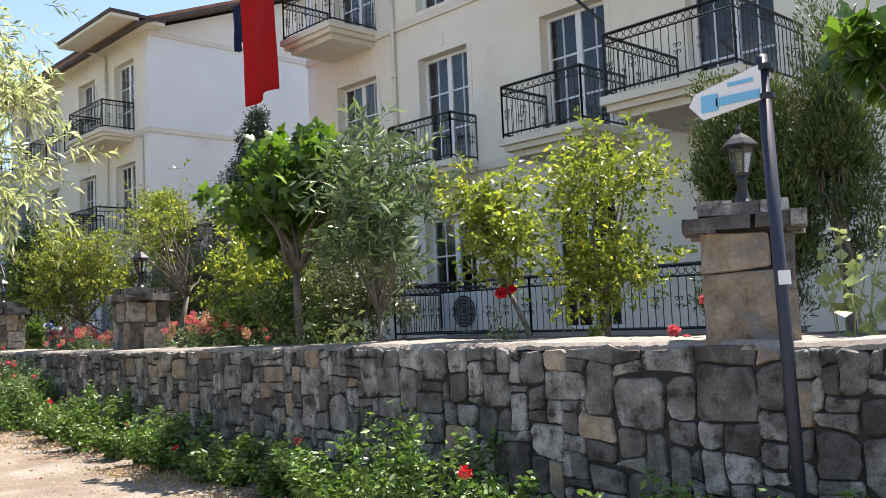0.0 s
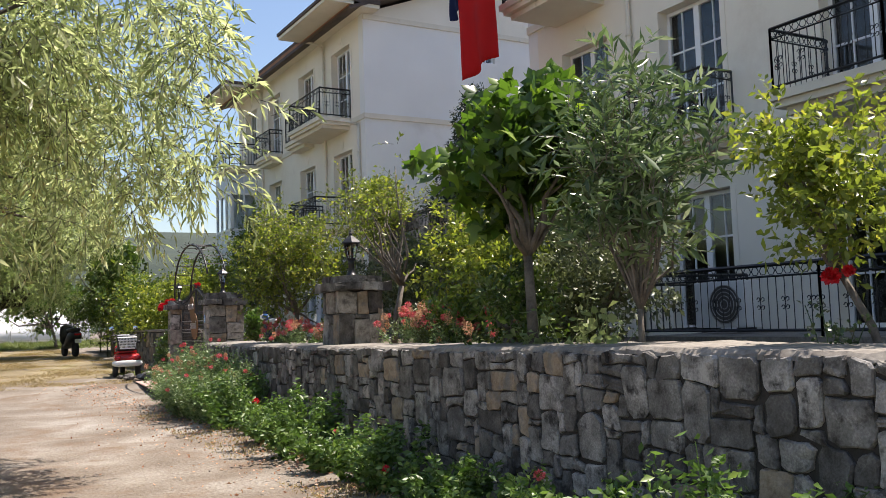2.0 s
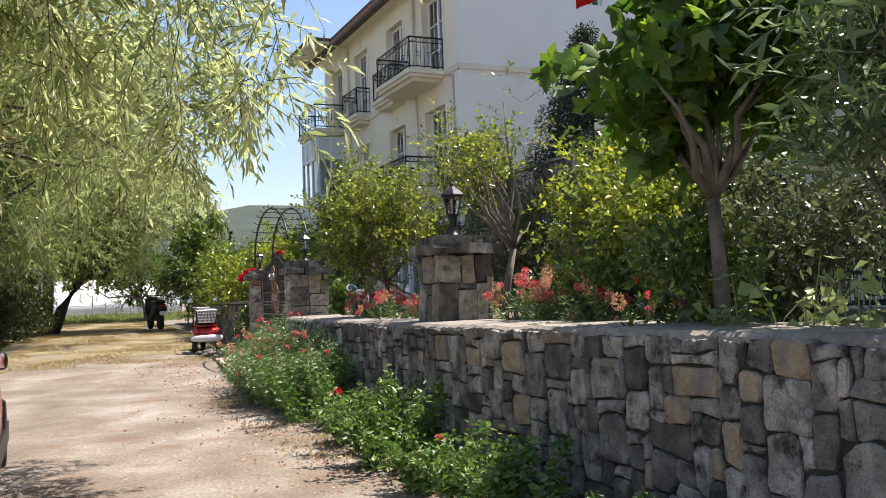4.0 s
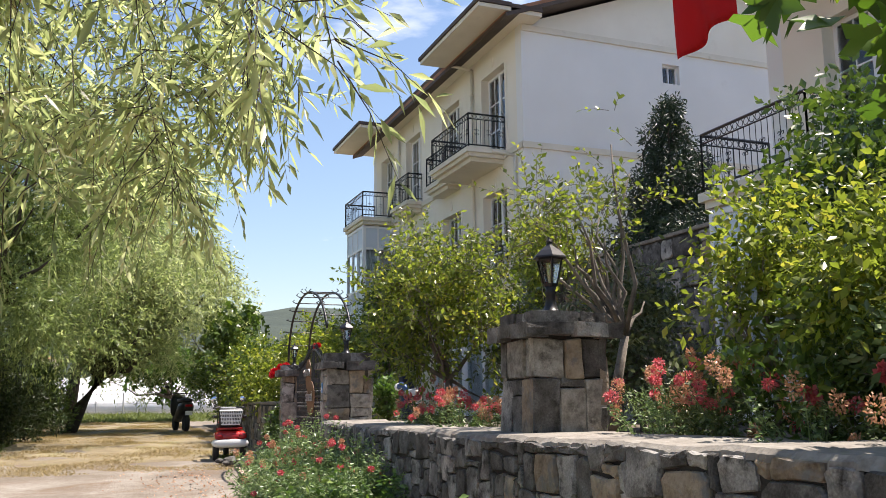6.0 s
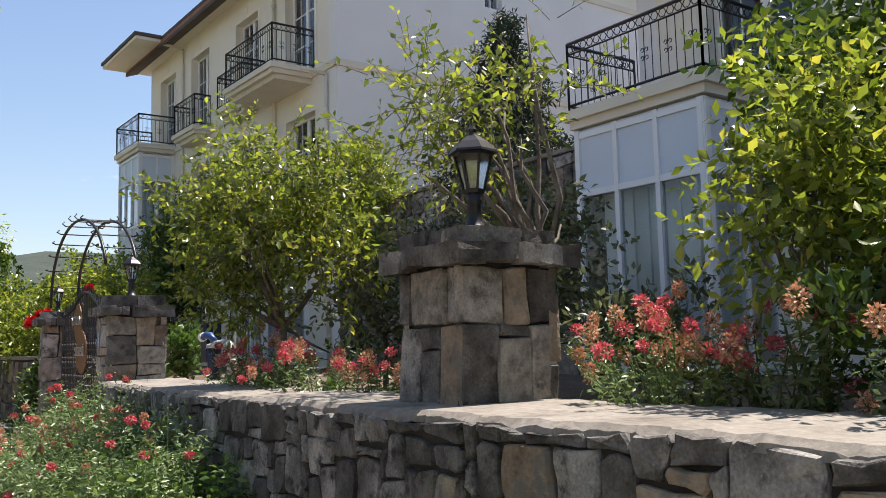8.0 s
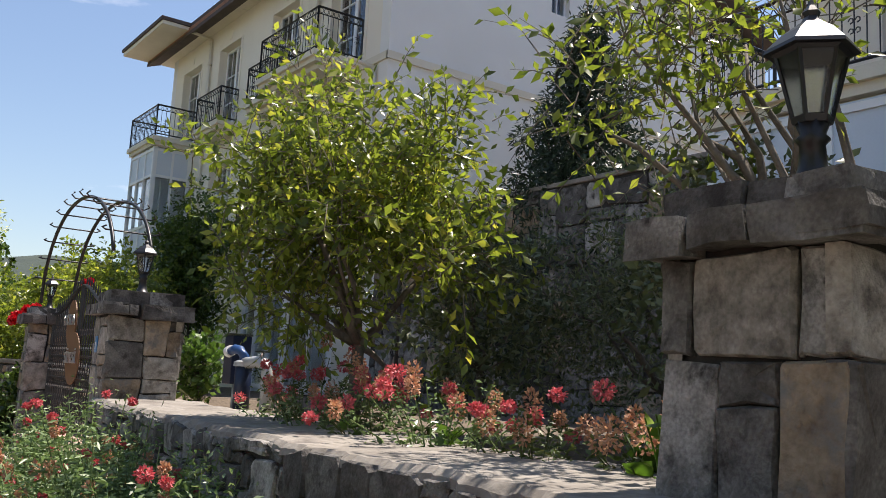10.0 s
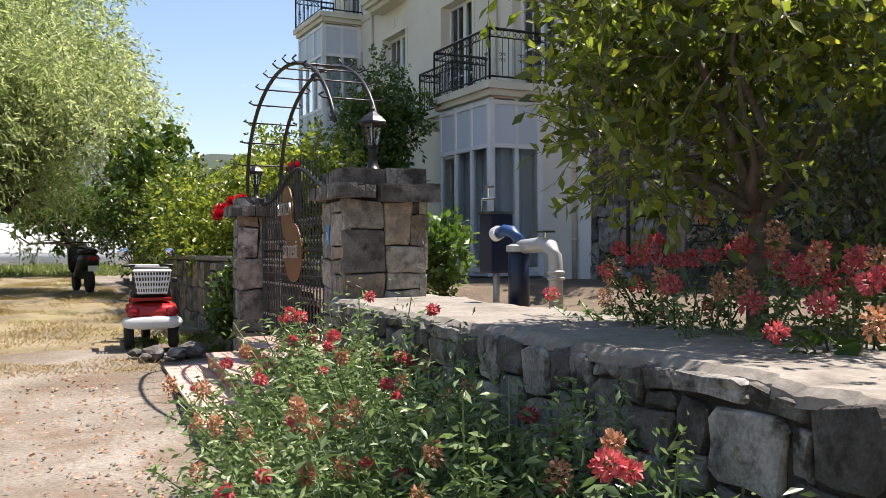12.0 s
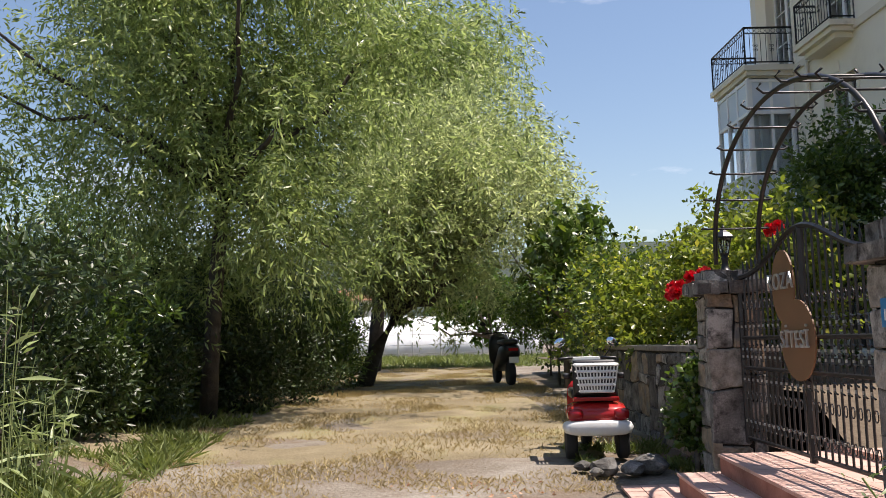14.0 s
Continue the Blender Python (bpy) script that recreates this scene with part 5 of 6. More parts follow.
lm = leaf_mesh("fallen_leaves", np.stack((x, y, z), 1), rngl.normal(size=(n, 3)) * np.array((1, 1, 0.12)), rngl.uniform(0.02, 0.05, n), rngl.uniform(0.012, 0.03, n), PETAL_DRY, rngl)
tagged(part("fallen_leaves", lm, PETAL_DRY), "dry brown leaves fallen along the lane", "leaves", kind="stuff")

# ---- the gate and its arch ----
SILVER = plain("worn_silver_paint", (0.62, 0.62, 0.60), 0.35, 0.6)
BROWN = plain("brown_plate", (0.20, 0.105, 0.05), 0.6)
GX = 5.72


def gate_top(u):
    """Height of the gate's top bar; u runs 0 to 1 along it."""
    return 1.32 + 0.30 * math.exp(-((u - 0.5) / 0.26) ** 2) + 0.05 * abs(u - 0.5)


gate = thing("entrance_gate", "black wrought iron double gate with a brown name plate", "gate", (GX, 20.0, 0.62), -1)
GW = 2.5
fb = bmesh.new()
tube(fb, [(0, GW * u, gate_top(u)) for u in np.linspace(0, 1, 25)], 0.022, n=6)
for u in (0.0, 0.5, 1.0):
    rod(fb, (0, GW * u, 0.02), (0, GW * u, gate_top(u)), 0.026, n=6)
for z in (0.06, 0.62, 0.86):
    rod(fb, (0, 0, z), (0, GW, z), 0.016, n=6)
part("gate_frame", fb, IRON, gate)
for k in range(1, 26):
    if k == 13:
        continue
    u = k / 26
    bm = rod(bmesh.new(), (0, GW * u, 0.06), (0, GW * u, gate_top(u) + 0.05), 0.009, n=5)
    rod(bm, (0, GW * u, gate_top(u) + 0.05), (0, GW * u, gate_top(u) + 0.13), 0.014, 0.001, n=5)
    part("bar", bm, IRON, gate)
ob = bmesh.new()
for k in range(26):
    y = GW * (k + 0.5) / 26
    for z in (0.50, 0.56, 0.68, 0.74, 0.80, 0.92, 0.98):
        rod(ob, (-0.012, y - 0.022, z), (-0.012, y + 0.022, z + 0.012), 0.007, n=4)
    for s in (-1, 1):
        for z in (0.18, 0.40, 1.12):
            pts = [(-0.004, y + s * 0.025 * math.cos(t), z + 0.035 * math.sin(t)) for t in np.linspace(-1.4, 2.8, 6)]
            tube(ob, pts, 0.005, n=4)
tagged(part("scrollwork", ob, IRON, gate, "small iron scrolls"), kind="stuff")
sb = bmesh.new()
for k in range(26):
    y = GW * (k + 0.5) / 26
    for z in (0.53, 0.71, 0.77, 0.95, 0.20):
        box(sb, -0.026, -0.018, y - 0.010, y + 0.010, z - 0.010, z + 0.010)
tagged(part("rosette_row", sb, SILVER, gate, "worn bright rosettes"), kind="stuff")
pl = bmesh.new()
for cy, cz, ry, rz_ in ((1.52, 1.22, 0.20, 0.26), (1.30, 0.84, 0.29, 0.28)):
    ring = [(0.0, cy + ry * math.cos(t), cz + rz_ * math.sin(t)) for t in np.linspace(0, 2 * math.pi, 28, endpoint=False)]
    dx = -0.034 if cz > 1.2 else -0.040
    a = [pl.verts.new((dx, y, z)) for _, y, z in ring]
    b = [pl.verts.new((dx + 0.012, y, z)) for _, y, z in ring]
    pl.faces.new(a)
    pl.faces.new(b[::-1])
    for i in range(28):
        pl.faces.new((a[i], a[(i + 1) % 28], b[(i + 1) % 28], b[i]))
plate = part("name_plate", pl, BROWN, gate, "brown gourd-shaped metal name plate")


def lettering(text, size, parent, m, mat, thick=0.006, name="lettering"):
    cu = bpy.data.curves.new("text", "FONT")
    cu.body, cu.size, cu.extrude, cu.align_x, cu.align_y = text, size, thick, "CENTER", "CENTER"
    tmp = new("text", cu)
    bpy.context.view_layer.update()
    me = bpy.data.meshes.new_from_object(tmp)
    bpy.data.objects.remove(tmp)
    me.transform(m)
    me.materials.clear()
    return part(name, me, mat, parent)


face = Matrix(((0, 0, -1, 0), (-1, 0, 0, 0), (0, 1, 0, 0), (0, 0, 0, 1)))
lettering("KOZA", 0.17, plate, Matrix.Translation((-0.055, 1.52, 1.25)) @ face, SILVER)
lettering("S\u0130TES\u0130", 0.17, plate, Matrix.Translation((-0.062, 1.30, 0.84)) @ face, SILVER)
# arch of two hoops with rungs, its end by the lantern broken loose
arch = thing("rose_arch", "black iron rose arch with curled rungs and a broken end", "arch", (5.78, 0, 2.09))


def hoop(t, x):
    """t from 0 at the far foot to 1 at the loose end."""
    ang = math.pi * (1 - t * 0.90)
    return Vector((x, 21.15 - 1.42 * math.cos(ang), 1.08 * max(0.0, math.sin(ang)) ** 0.85))


for x in (-0.18, 0.18):
    part("hoop", tube(bmesh.new(), [hoop(t, x) for t in np.linspace(0.0, 1.0, 30)], 0.019, n=6), IRON, arch, smooth=True)
for k in range(1, 13):
    p = hoop(k / 13, 0)
    out = Vector((0, (p.y - 21.15), p.z)).normalized()
    pts = [p + Vector((-0.25, 0, 0)) + out * 0.07, p + Vector((-0.28, 0, 0)) + out * 0.035, p + Vector((-0.24, 0, 0)), p, p + Vector((0.24, 0, 0)), p + Vector((0.28, 0, 0)) + out * 0.035, p + Vector((0.25, 0, 0)) + out * 0.07]
    part("rung", tube(bmesh.new(), pts, 0.009, n=5), IRON, arch, smooth=True)
# house number plate
num = thing("number_plate", "small blue enamel number plate on the gate pillar", "sign", (5.533, 19.78, 1.60), -5)
part("plate", boxed(-0.008, 0.0, -0.055, 0.055, -0.075, 0.075, bevel=0.003), plain("blue_enamel", (0.03, 0.22, 0.50), 0.3), num)
part("digit_bar", boxed(-0.012, -0.0085, -0.008, 0.008, -0.04, 0.02), PVC, num)

# ---- scooters ----
RED = plain("red_lacquer", (0.42, 0.02, 0.018), 0.22)
WHITE = plain("white_plastic", (0.78, 0.78, 0.76), 0.35)
BLACK = plain("black_plastic", (0.018, 0.018, 0.02), 0.45)
RUBBER = plain("rubber", (0.022, 0.022, 0.023), 0.85)
CHROME = plain("bright_metal", (0.62, 0.63, 0.65), 0.15, 1.0)
LENS = plain("red_lens", (0.35, 0.012, 0.015), 0.12)
MIRROR = plain("mirror_glass", (0.72, 0.80, 0.88), 0.03, 1.0)


def wheel(parent, x, y, r, w, name="wheel"):
    def profile(rs):
        bm = bmesh.new()
        lathe(bm, rs, 20)
        bmesh.ops.transform(bm, matrix=Matrix.Translation((x, y, r)) @ pose(0, 0, 0, 0, 90, 0), verts=bm.verts)
        return bm
    tyre = part(name, profile([(r * 0.62, -w / 2), (r * 0.9, -w / 2), (r, -w * 0.3), (r, w * 0.3), (r * 0.9, w / 2), (r * 0.62, w / 2)]), RUBBER, parent, "black rubber tyre", smooth=True)
    part("rim", profile([(r * 0.15, -w * 0.42), (r * 0.60, -w * 0.36), (r * 0.62, w * 0.36), (r * 0.15, w * 0.42)]), CHROME, tyre)
    return tyre


def loft(sections, cap=True):
    """Skin over equal-length rings of points."""
    bm = bmesh.new()
    rings = [[bm.verts.new(p) for p in s] for s in sections]
    n = len(rings[0])
    for s, t in zip(rings, rings[1:]):
        for k in range(n):
            bm.faces.new((s[k], s[(k + 1) % n], t[(k + 1) % n], t[k]))
    if cap:
        bm.faces.new(rings[0][::-1])
        bm.faces.new(rings[-1])
    return bm


def oval(y, cx, cz, w, h, n=14, power=0.6):
    out = []
    for k in range(n):
        t = 2 * math.pi * k / n
        c, s = math.cos(t), math.sin(t)
        out.append((cx + w * math.copysign(abs(c) ** power, c), y, cz + h * math.copysign(abs(s) ** power, s)))
    return out


sc = thing("mobility_scooter", "red and white electric mobility scooter with a white rear basket", "scooter", (4.80, 23.75, 0.34), -4)
sc.scale = (0.92, 0.92, 0.94)
for x in (-0.27, 0.27):
    wheel(sc, x, 0.30, 0.19, 0.11)
wheel(sc, 0.0, 1.28, 0.19, 0.10)
part("bumper", loft([oval(y, 0, 0.34, w, h) for y, w, h in ((-0.02, 0.30, 0.05), (0.0, 0.345, 0.075), (0.10, 0.365, 0.085), (0.22, 0.365, 0.08), (0.34, 0.34, 0.07))]), WHITE, sc, "white rear bumper", True)
part("rear_body", loft([oval(y, 0, cz, w, h) for y, w, h, cz in ((0.03, 0.26, 0.05, 0.45), (0.08, 0.31, 0.085, 0.47), (0.30, 0.32, 0.11, 0.49), (0.55, 0.28, 0.10, 0.46))]), RED, sc, "red rear body", True)
for s in (-1, 1):
    part("tail_light", loft([oval(y, s * 0.235, 0.475, w, h, 10) for y, w, h in ((0.0, 0.055, 0.035), (0.03, 0.08, 0.055), (0.10, 0.085, 0.06))]), LENS, sc, "red tail light", True)
    part("reflector", rod(bmesh.new(), (s * 0.255, -0.018, 0.335), (s * 0.255, 0.02, 0.335), 0.026, n=12), LENS, sc)
part("plate_panel", boxed(-0.12, 0.12, 0.035, 0.06, 0.42, 0.52, bevel=0.01), RED, sc)
part("floor_board", boxed(-0.24, 0.24, 0.5, 1.15, 0.24, 0.30, bevel=0.02), BLACK, sc)
part("seat_post", boxed(-0.13, 0.13, 0.32, 0.60, 0.55, 0.66, bevel=0.03), BLACK, sc)
part("seat", boxed(-0.25, 0.25, 0.28, 0.72, 0.62, 0.72, bevel=0.04), BLACK, sc, "black padded seat", True)
part("backrest", boxed(-0.23, 0.23, 0.22, 0.32, 0.66, 1.02, bevel=0.04), BLACK, sc, "black padded backrest", True)
part("seat_strip", boxed(-0.24, 0.24, 0.16, 0.24, 0.60, 0.64, bevel=0.01), RED, sc)
basket = part("basket", boxed(-0.17, 0.17, 0.05, 0.21, 0.69, 0.70), WHITE, sc, "white plastic mesh basket")
for k in range(5):
    z, g, y = 0.70 + 0.068 * k, 0.17 + 0.012 * k, 0.05 - 0.006 * k
    for a, b in (((-g, y), (g, y)), ((-g, y), (-g, 0.21)), ((g, y), (g, 0.21)), ((-g, 0.21), (g, 0.21))):
        part("bar", rod(bmesh.new(), (*a, z), (*b, z), 0.011 if k < 4 else 0.016, n=4), WHITE, basket)
for k in range(13):
    f = k / 12
    part("bar", rod(bmesh.new(), (-0.17 + 0.34 * f, 0.05, 0.70), (-0.218 + 0.436 * f, 0.026, 0.97), 0.008, n=4), WHITE, basket)
part("steering_column", tube(bmesh.new(), ((0, 1.22, 0.3), (0, 1.10, 0.7), (0, 0.98, 1.02)), 0.045, 0.035, 8), BLACK, sc, smooth=True)
part("front_shield", loft([oval(1.18 + 0.09 * k, 0, 0.55, 0.22 - 0.05 * k, 0.24 - 0.05 * k) for k in range(3)]), RED, sc, "red front shield", True)
part("dashboard", boxed(-0.16, 0.16, 0.92, 1.06, 0.96, 1.04, bevel=0.03), WHITE, sc)
part("handlebar", tube(bmesh.new(), ((-0.32, 0.84, 1.02), (-0.2, 0.95, 1.03), (0, 0.99, 1.02), (0.2, 0.95, 1.03), (0.32, 0.84, 1.02)), 0.017, n=8), BLACK, sc, smooth=True)
for s in (-1, 1):
    stalk = part("mirror", tube(bmesh.new(), ((s * 0.2, 0.95, 1.03), (s * 0.27, 0.96, 1.12), (s * 0.29, 0.95, 1.17)), 0.007, n=5), BLACK, sc)
    bm = bmesh.new()
    bmesh.ops.create_uvsphere(bm, u_segments=14, v_segments=8, radius=1.0, matrix=Matrix.Translation((s * 0.30, 0.945, 1.20)) @ pose(0, 0, 0, 0, s * 25, 0) @ Matrix.Diagonal((0.075, 0.018, 0.05, 1)))
    part("mirror_glass", bm, MIRROR, stalk, "oval mirror reflecting the sky", True)
    part("armrest", boxed(s * 0.29 - 0.035, s * 0.29 + 0.035, 0.30, 0.62, 0.82, 0.88, bevel=0.02), BLACK, sc, smooth=True)

mo = thing("motor_scooter", "black parked motor scooter with a red tail light", "scooter", (4.97, 33.3, 0.60), 8)
wheel(mo, 0, 0.25, 0.24, 0.13)
wheel(mo, 0, 1.5, 0.24, 0.12)
part("body", loft([oval(y, 0, cz, w, h) for y, w, h, cz in ((-0.02, 0.08, 0.06, 0.72), (0.1, 0.17, 0.15, 0.68), (0.5, 0.20, 0.20, 0.62), (0.85, 0.16, 0.15, 0.50), (1.1, 0.16, 0.08, 0.34))]), BLACK, mo, "black body", True)
part("seat", loft([oval(y, 0, 0.88, w, h) for y, w, h in ((0.05, 0.10, 0.04), (0.2, 0.17, 0.06), (0.8, 0.15, 0.05), (0.95, 0.08, 0.03))]), BLACK, mo, "black seat", True)
part("leg_shield", loft([oval(y, 0, cz, w, h) for y, w, h, cz in ((1.12, 0.24, 0.28, 0.66), (1.22, 0.24, 0.34, 0.72), (1.36, 0.14, 0.30, 0.75))]), BLACK, mo, "black leg shield", True)
part("tail_light", boxed(-0.10, 0.10, -0.05, 0.02, 0.70, 0.76, bevel=0.01), LENS, mo)
part("number_plate", boxed(-0.10, 0.10, -0.07, -0.055, 0.46, 0.58), WHITE, mo)
part("handlebar", tube(bmesh.new(), ((-0.34, 1.02, 1.06), (-0.1, 1.14, 1.08), (0.1, 1.14, 1.08), (0.34, 1.02, 1.06)), 0.018, n=6), BLACK, mo, smooth=True)
for s in (-1, 1):
    bm = rod(bmesh.new(), (s * 0.25, 1.06, 1.06), (s * 0.36, 1.06, 1.24), 0.008, n=5)
    bmesh.ops.create_uvsphere(bm, u_segments=10, v_segments=6, radius=1.0, matrix=Matrix.Translation((s * 0.38, 1.05, 1.27)) @ Matrix.Diagonal((0.07, 0.02, 0.045, 1)))
    part("mirror", bm, BLACK, mo, smooth=True)

# ---- the parked car ----
CARRED = plain("car_red", (0.62, 0.045, 0.018), 0.18)
CARGLASS = plain("dark_glass", (0.02, 0.025, 0.03), 0.05)
car = thing("parked_car", "orange-red compact crossover car with black lower trim", "car", (0.43, 10.05, 0.0), 0)


def car_ring(y, zl, zs, zr, w, wr):
    pts = [(-w * 0.92, zl), (-w, zl + 0.10), (-w * 1.0, (zl + zs) / 2), (-w * 0.96, zs), (-wr, zr - 0.04), (-wr * 0.8, zr), (wr * 0.8, zr), (wr, zr - 0.04), (w * 0.96, zs), (w * 1.0, (zl + zs) / 2), (w, zl + 0.10), (w * 0.92, zl)]
    return [(x, y, z) for x, z in pts]


part("body", loft([car_ring(*r) for r in ((0.0, 0.42, 0.85, 0.90, 0.72, 0.62), (0.06, 0.34, 0.98, 1.10, 0.84, 0.66), (0.30, 0.30, 1.02, 1.42, 0.89, 0.60), (0.7, 0.28, 1.02, 1.56, 0.90, 0.60), (1.8, 0.28, 1.0, 1.58, 0.90, 0.62), (2.5, 0.28, 0.98, 1.50, 0.90, 0.62), (3.1, 0.28, 0.95, 1.05, 0.89, 0.68), (3.9, 0.32, 0.88, 0.92, 0.84, 0.64), (4.1, 0.40, 0.72, 0.76, 0.70, 0.55))]), CARRED, car, "glossy orange-red body", True)
part("rear_bumper", loft([[(x, y, z) for x, z in ((-w, 0.26), (-w, 0.56), (w, 0.56), (w, 0.26))] for y, w in ((-0.05, 0.70), (-0.02, 0.82), (0.25, 0.92), (0.5, 0.915))]), BLACK, car, "black plastic lower bumper")
for s in (-1, 1):
    part("tail_light", loft([oval(y, s * 0.70, 0.93, w, h, 10) for y, w, h in ((0.0, 0.10, 0.05), (0.05, 0.16, 0.075), (0.30, 0.20, 0.06))]), LENS, car, "red tail light", True)
    part("fog_light", boxed(s * 0.70 - 0.06, s * 0.70 + 0.06, -0.06, -0.03, 0.38, 0.45, bevel=0.01), LENS, car)
    part("side_window", loft([[(s * x, y, z) for x, z in ((0.868, 1.04), (0.645, 1.46), (0.64, 1.46), (0.86, 1.04))] for y in (0.75, 2.4)]), CARGLASS, car, "dark side window")
    part("sill", boxed(s * 0.90 - 0.02, s * 0.90 + 0.02, 0.5, 3.6, 0.24, 0.42, bevel=0.01), BLACK, car)
    m = part("wing_mirror", loft([oval(y, s * 0.90, 1.04, w, h, 10) for y, w, h in ((2.20, 0.05, 0.06), (2.28, 0.07, 0.075), (2.48, 0.04, 0.04))]), BLACK, car, "black wing mirror", True)
    part("mirror_glass", boxed(s * 0.90 - 0.045, s * 0.90 + 0.045, 2.193, 2.199, 0.99, 1.09), MIRROR, m)
    for y in (0.72, 3.3):
        w = wheel(car, s * 0.80, y, 0.33, 0.21)
part("rear_window", loft([[(-w, y, z), (w, y, z), (w * 0.98, y + 0.01, z + 0.01), (-w * 0.98, y + 0.01, z + 0.01)] for y, z, w in ((0.06, 1.13, 0.62), (0.27, 1.40, 0.56))]), CARGLASS, car)

# ---- bottle on a cane ----
bottle = thing("plastic_bottle", "clear plastic bottle upturned on a garden cane", "bottle", (5.9, 13.37, 1.0), 30)
part("cane", rod(bmesh.new(), (0, 0, -0.05), (0.02, 0, 0.46), 0.006, n=6), BARK, bottle)
flask = part("bottle_body", lathe(bmesh.new(), [(0.013, 0.36), (0.014, 0.385), (0.036, 0.43), (0.038, 0.47), (0.035, 0.48), (0.038, 0.49), (0.038, 0.56), (0.03, 0.575), (0.0, 0.57)], 16), PANE, bottle, smooth=True)
flask.visible_shadow = False

# ---- pump, box and pipe behind the wall ----
NAVY = plain("navy_paint", (0.007, 0.016, 0.045), 0.4)
BLUEPIPE = plain("blue_pipe", (0.016, 0.065, 0.19), 0.35)
GREYPIPE = plain("grey_metal_pipe", (0.42, 0.43, 0.42), 0.45, 0.3)
pump = thing("water_valve", "navy standpipe with a blue elbow and grey metal pipe", "pipe", (6.3, 18.2, 1.0))
pump.scale = (0.93, 0.93, 0.95)
part("standpipe", tube(bmesh.new(), ((0, 0, -0.05), (0, 0, 0.3), (0, 0, 0.52)), 0.075, n=16), NAVY, pump, smooth=True)
part("elbow", tube(bmesh.new(), ((0, 0, 0.50), (0, 0.0, 0.58), (-0.02, 0.05, 0.63), (-0.04, 0.12, 0.64), (-0.05, 0.19, 0.62)), 0.045, 0.04, 12), BLUEPIPE, pump, "blue elbow", True)
part("flange", tube(bmesh.new(), ((-0.05, 0.19, 0.625), (-0.055, 0.24, 0.612)), 0.052, n=12), WHITE, pump)
part("collar", lathe(bmesh.new(), [(0.09, 0.49), (0.09, 0.53), (0.05, 0.545)], 16), GREYPIPE, pump)
part("grey_pipe", tube(bmesh.new(), ((0.0, -0.02, 0.52), (0.02, -0.15, 0.53), (0.03, -0.28, 0.54), (0.035, -0.36, 0.52), (0.04, -0.40, 0.46), (0.04, -0.41, 0.36), (0.04, -0.41, -0.05)), 0.05, n=12), GREYPIPE, pump, "grey metal pipe bending to the ground", True)
for z in (0.30, 0.34):
    part("pipe_ring", lathe(bmesh.new(), [(0.05, z), (0.06, z + 0.008), (0.06, z + 0.02), (0.05, z + 0.026)], 12, (0.04, -0.41, 0)), GREYPIPE, pump)
part("valve_handle", box(rod(bmesh.new(), (0.03, -0.30, 0.56), (0.03, -0.30, 0.62), 0.012, n=6), -0.01, 0.07, -0.36, -0.24, 0.615, 0.628), CHROME, pump)
bx = thing("metal_box", "dark navy box on a post with bright handles", "box", (6.56, 18.95, 1.0))
bx.scale = (0.64, 0.64, 0.95)
part("post", rod(bmesh.new(), (0, 0, -0.05), (0, 0, 0.40), 0.04, n=10), GREYPIPE, bx, smooth=True)
part("case", boxed(-0.14, 0.14, -0.15, 0.15, 0.32, 0.78, bevel=0.02), NAVY, bx)
part("rim", boxed(-0.15, 0.15, -0.16, 0.16, 0.78, 0.80), CHROME, bx)
hb = tube(bmesh.new(), ((-0.10, -0.15, 0.80), (-0.10, -0.15, 0.90), (-0.10, 0.15, 0.90), (-0.10, 0.15, 0.80)), 0.010, n=6)
box(hb, -0.11, -0.09, -0.11, 0.11, 0.985, 1.0)
rod(hb, (-0.10, 0, 0.90), (-0.10, 0, 0.99), 0.01, n=5)
part("handle", hb, CHROME, bx)

# ---- sign post ----
NAVYPOST = plain("dark_blue_post", (0.018, 0.022, 0.04), 0.5)
SIGNBLUE = plain("faded_sign_blue", (0.16, 0.48, 0.72), 0.5)
post = thing("street_sign", "leaning dark metal post with a faded blue arrow sign", "sign", (4.16, 2.55, -0.03), 0)
part("post", tube(bmesh.new(), ((0, 0.0, 0), (0, 0.02, 1.2), (0.0, 0.05, 2.72)), 0.033, n=12), NAVYPOST, post, smooth=True)
part("sticker", tube(bmesh.new(), ((0, 0.012, 1.56), (0, 0.014, 1.63)), 0.0345, n=12), WHITE, post, "pale paper sticker")
bm = bmesh.new()
shape = ((0.02, 2.49), (0.35, 2.445), (0.43, 2.53), (0.39, 2.59), (0.02, 2.67))
for x in (-0.035, -0.027):
    bm.faces.new([bm.verts.new((x, 0.02 + y, z)) for y, z in shape])
bmesh.ops.bridge_loops(bm, edges=bm.edges[:])
board = part("arrow_board", bm, WHITE, post, "white arrow board")
part("blue_arrow", boxed(-0.041, -0.037, 0.28, 0.375, 2.48, 2.57), SIGNBLUE, board)
part("blue_band", boxed(-0.041, -0.037, 0.05, 0.29, 2.50, 2.545), SIGNBLUE, board)
part("text_bar", boxed(-0.041, -0.037, 0.08, 0.22, 2.59, 2.61), SIGNBLUE, board)
for z in (2.49, 2.64):
    part("clamp", tube(bmesh.new(), ((0, 0.03, z), (0, 0.031, z + 0.03)), 0.042, n=10), IRON, post)


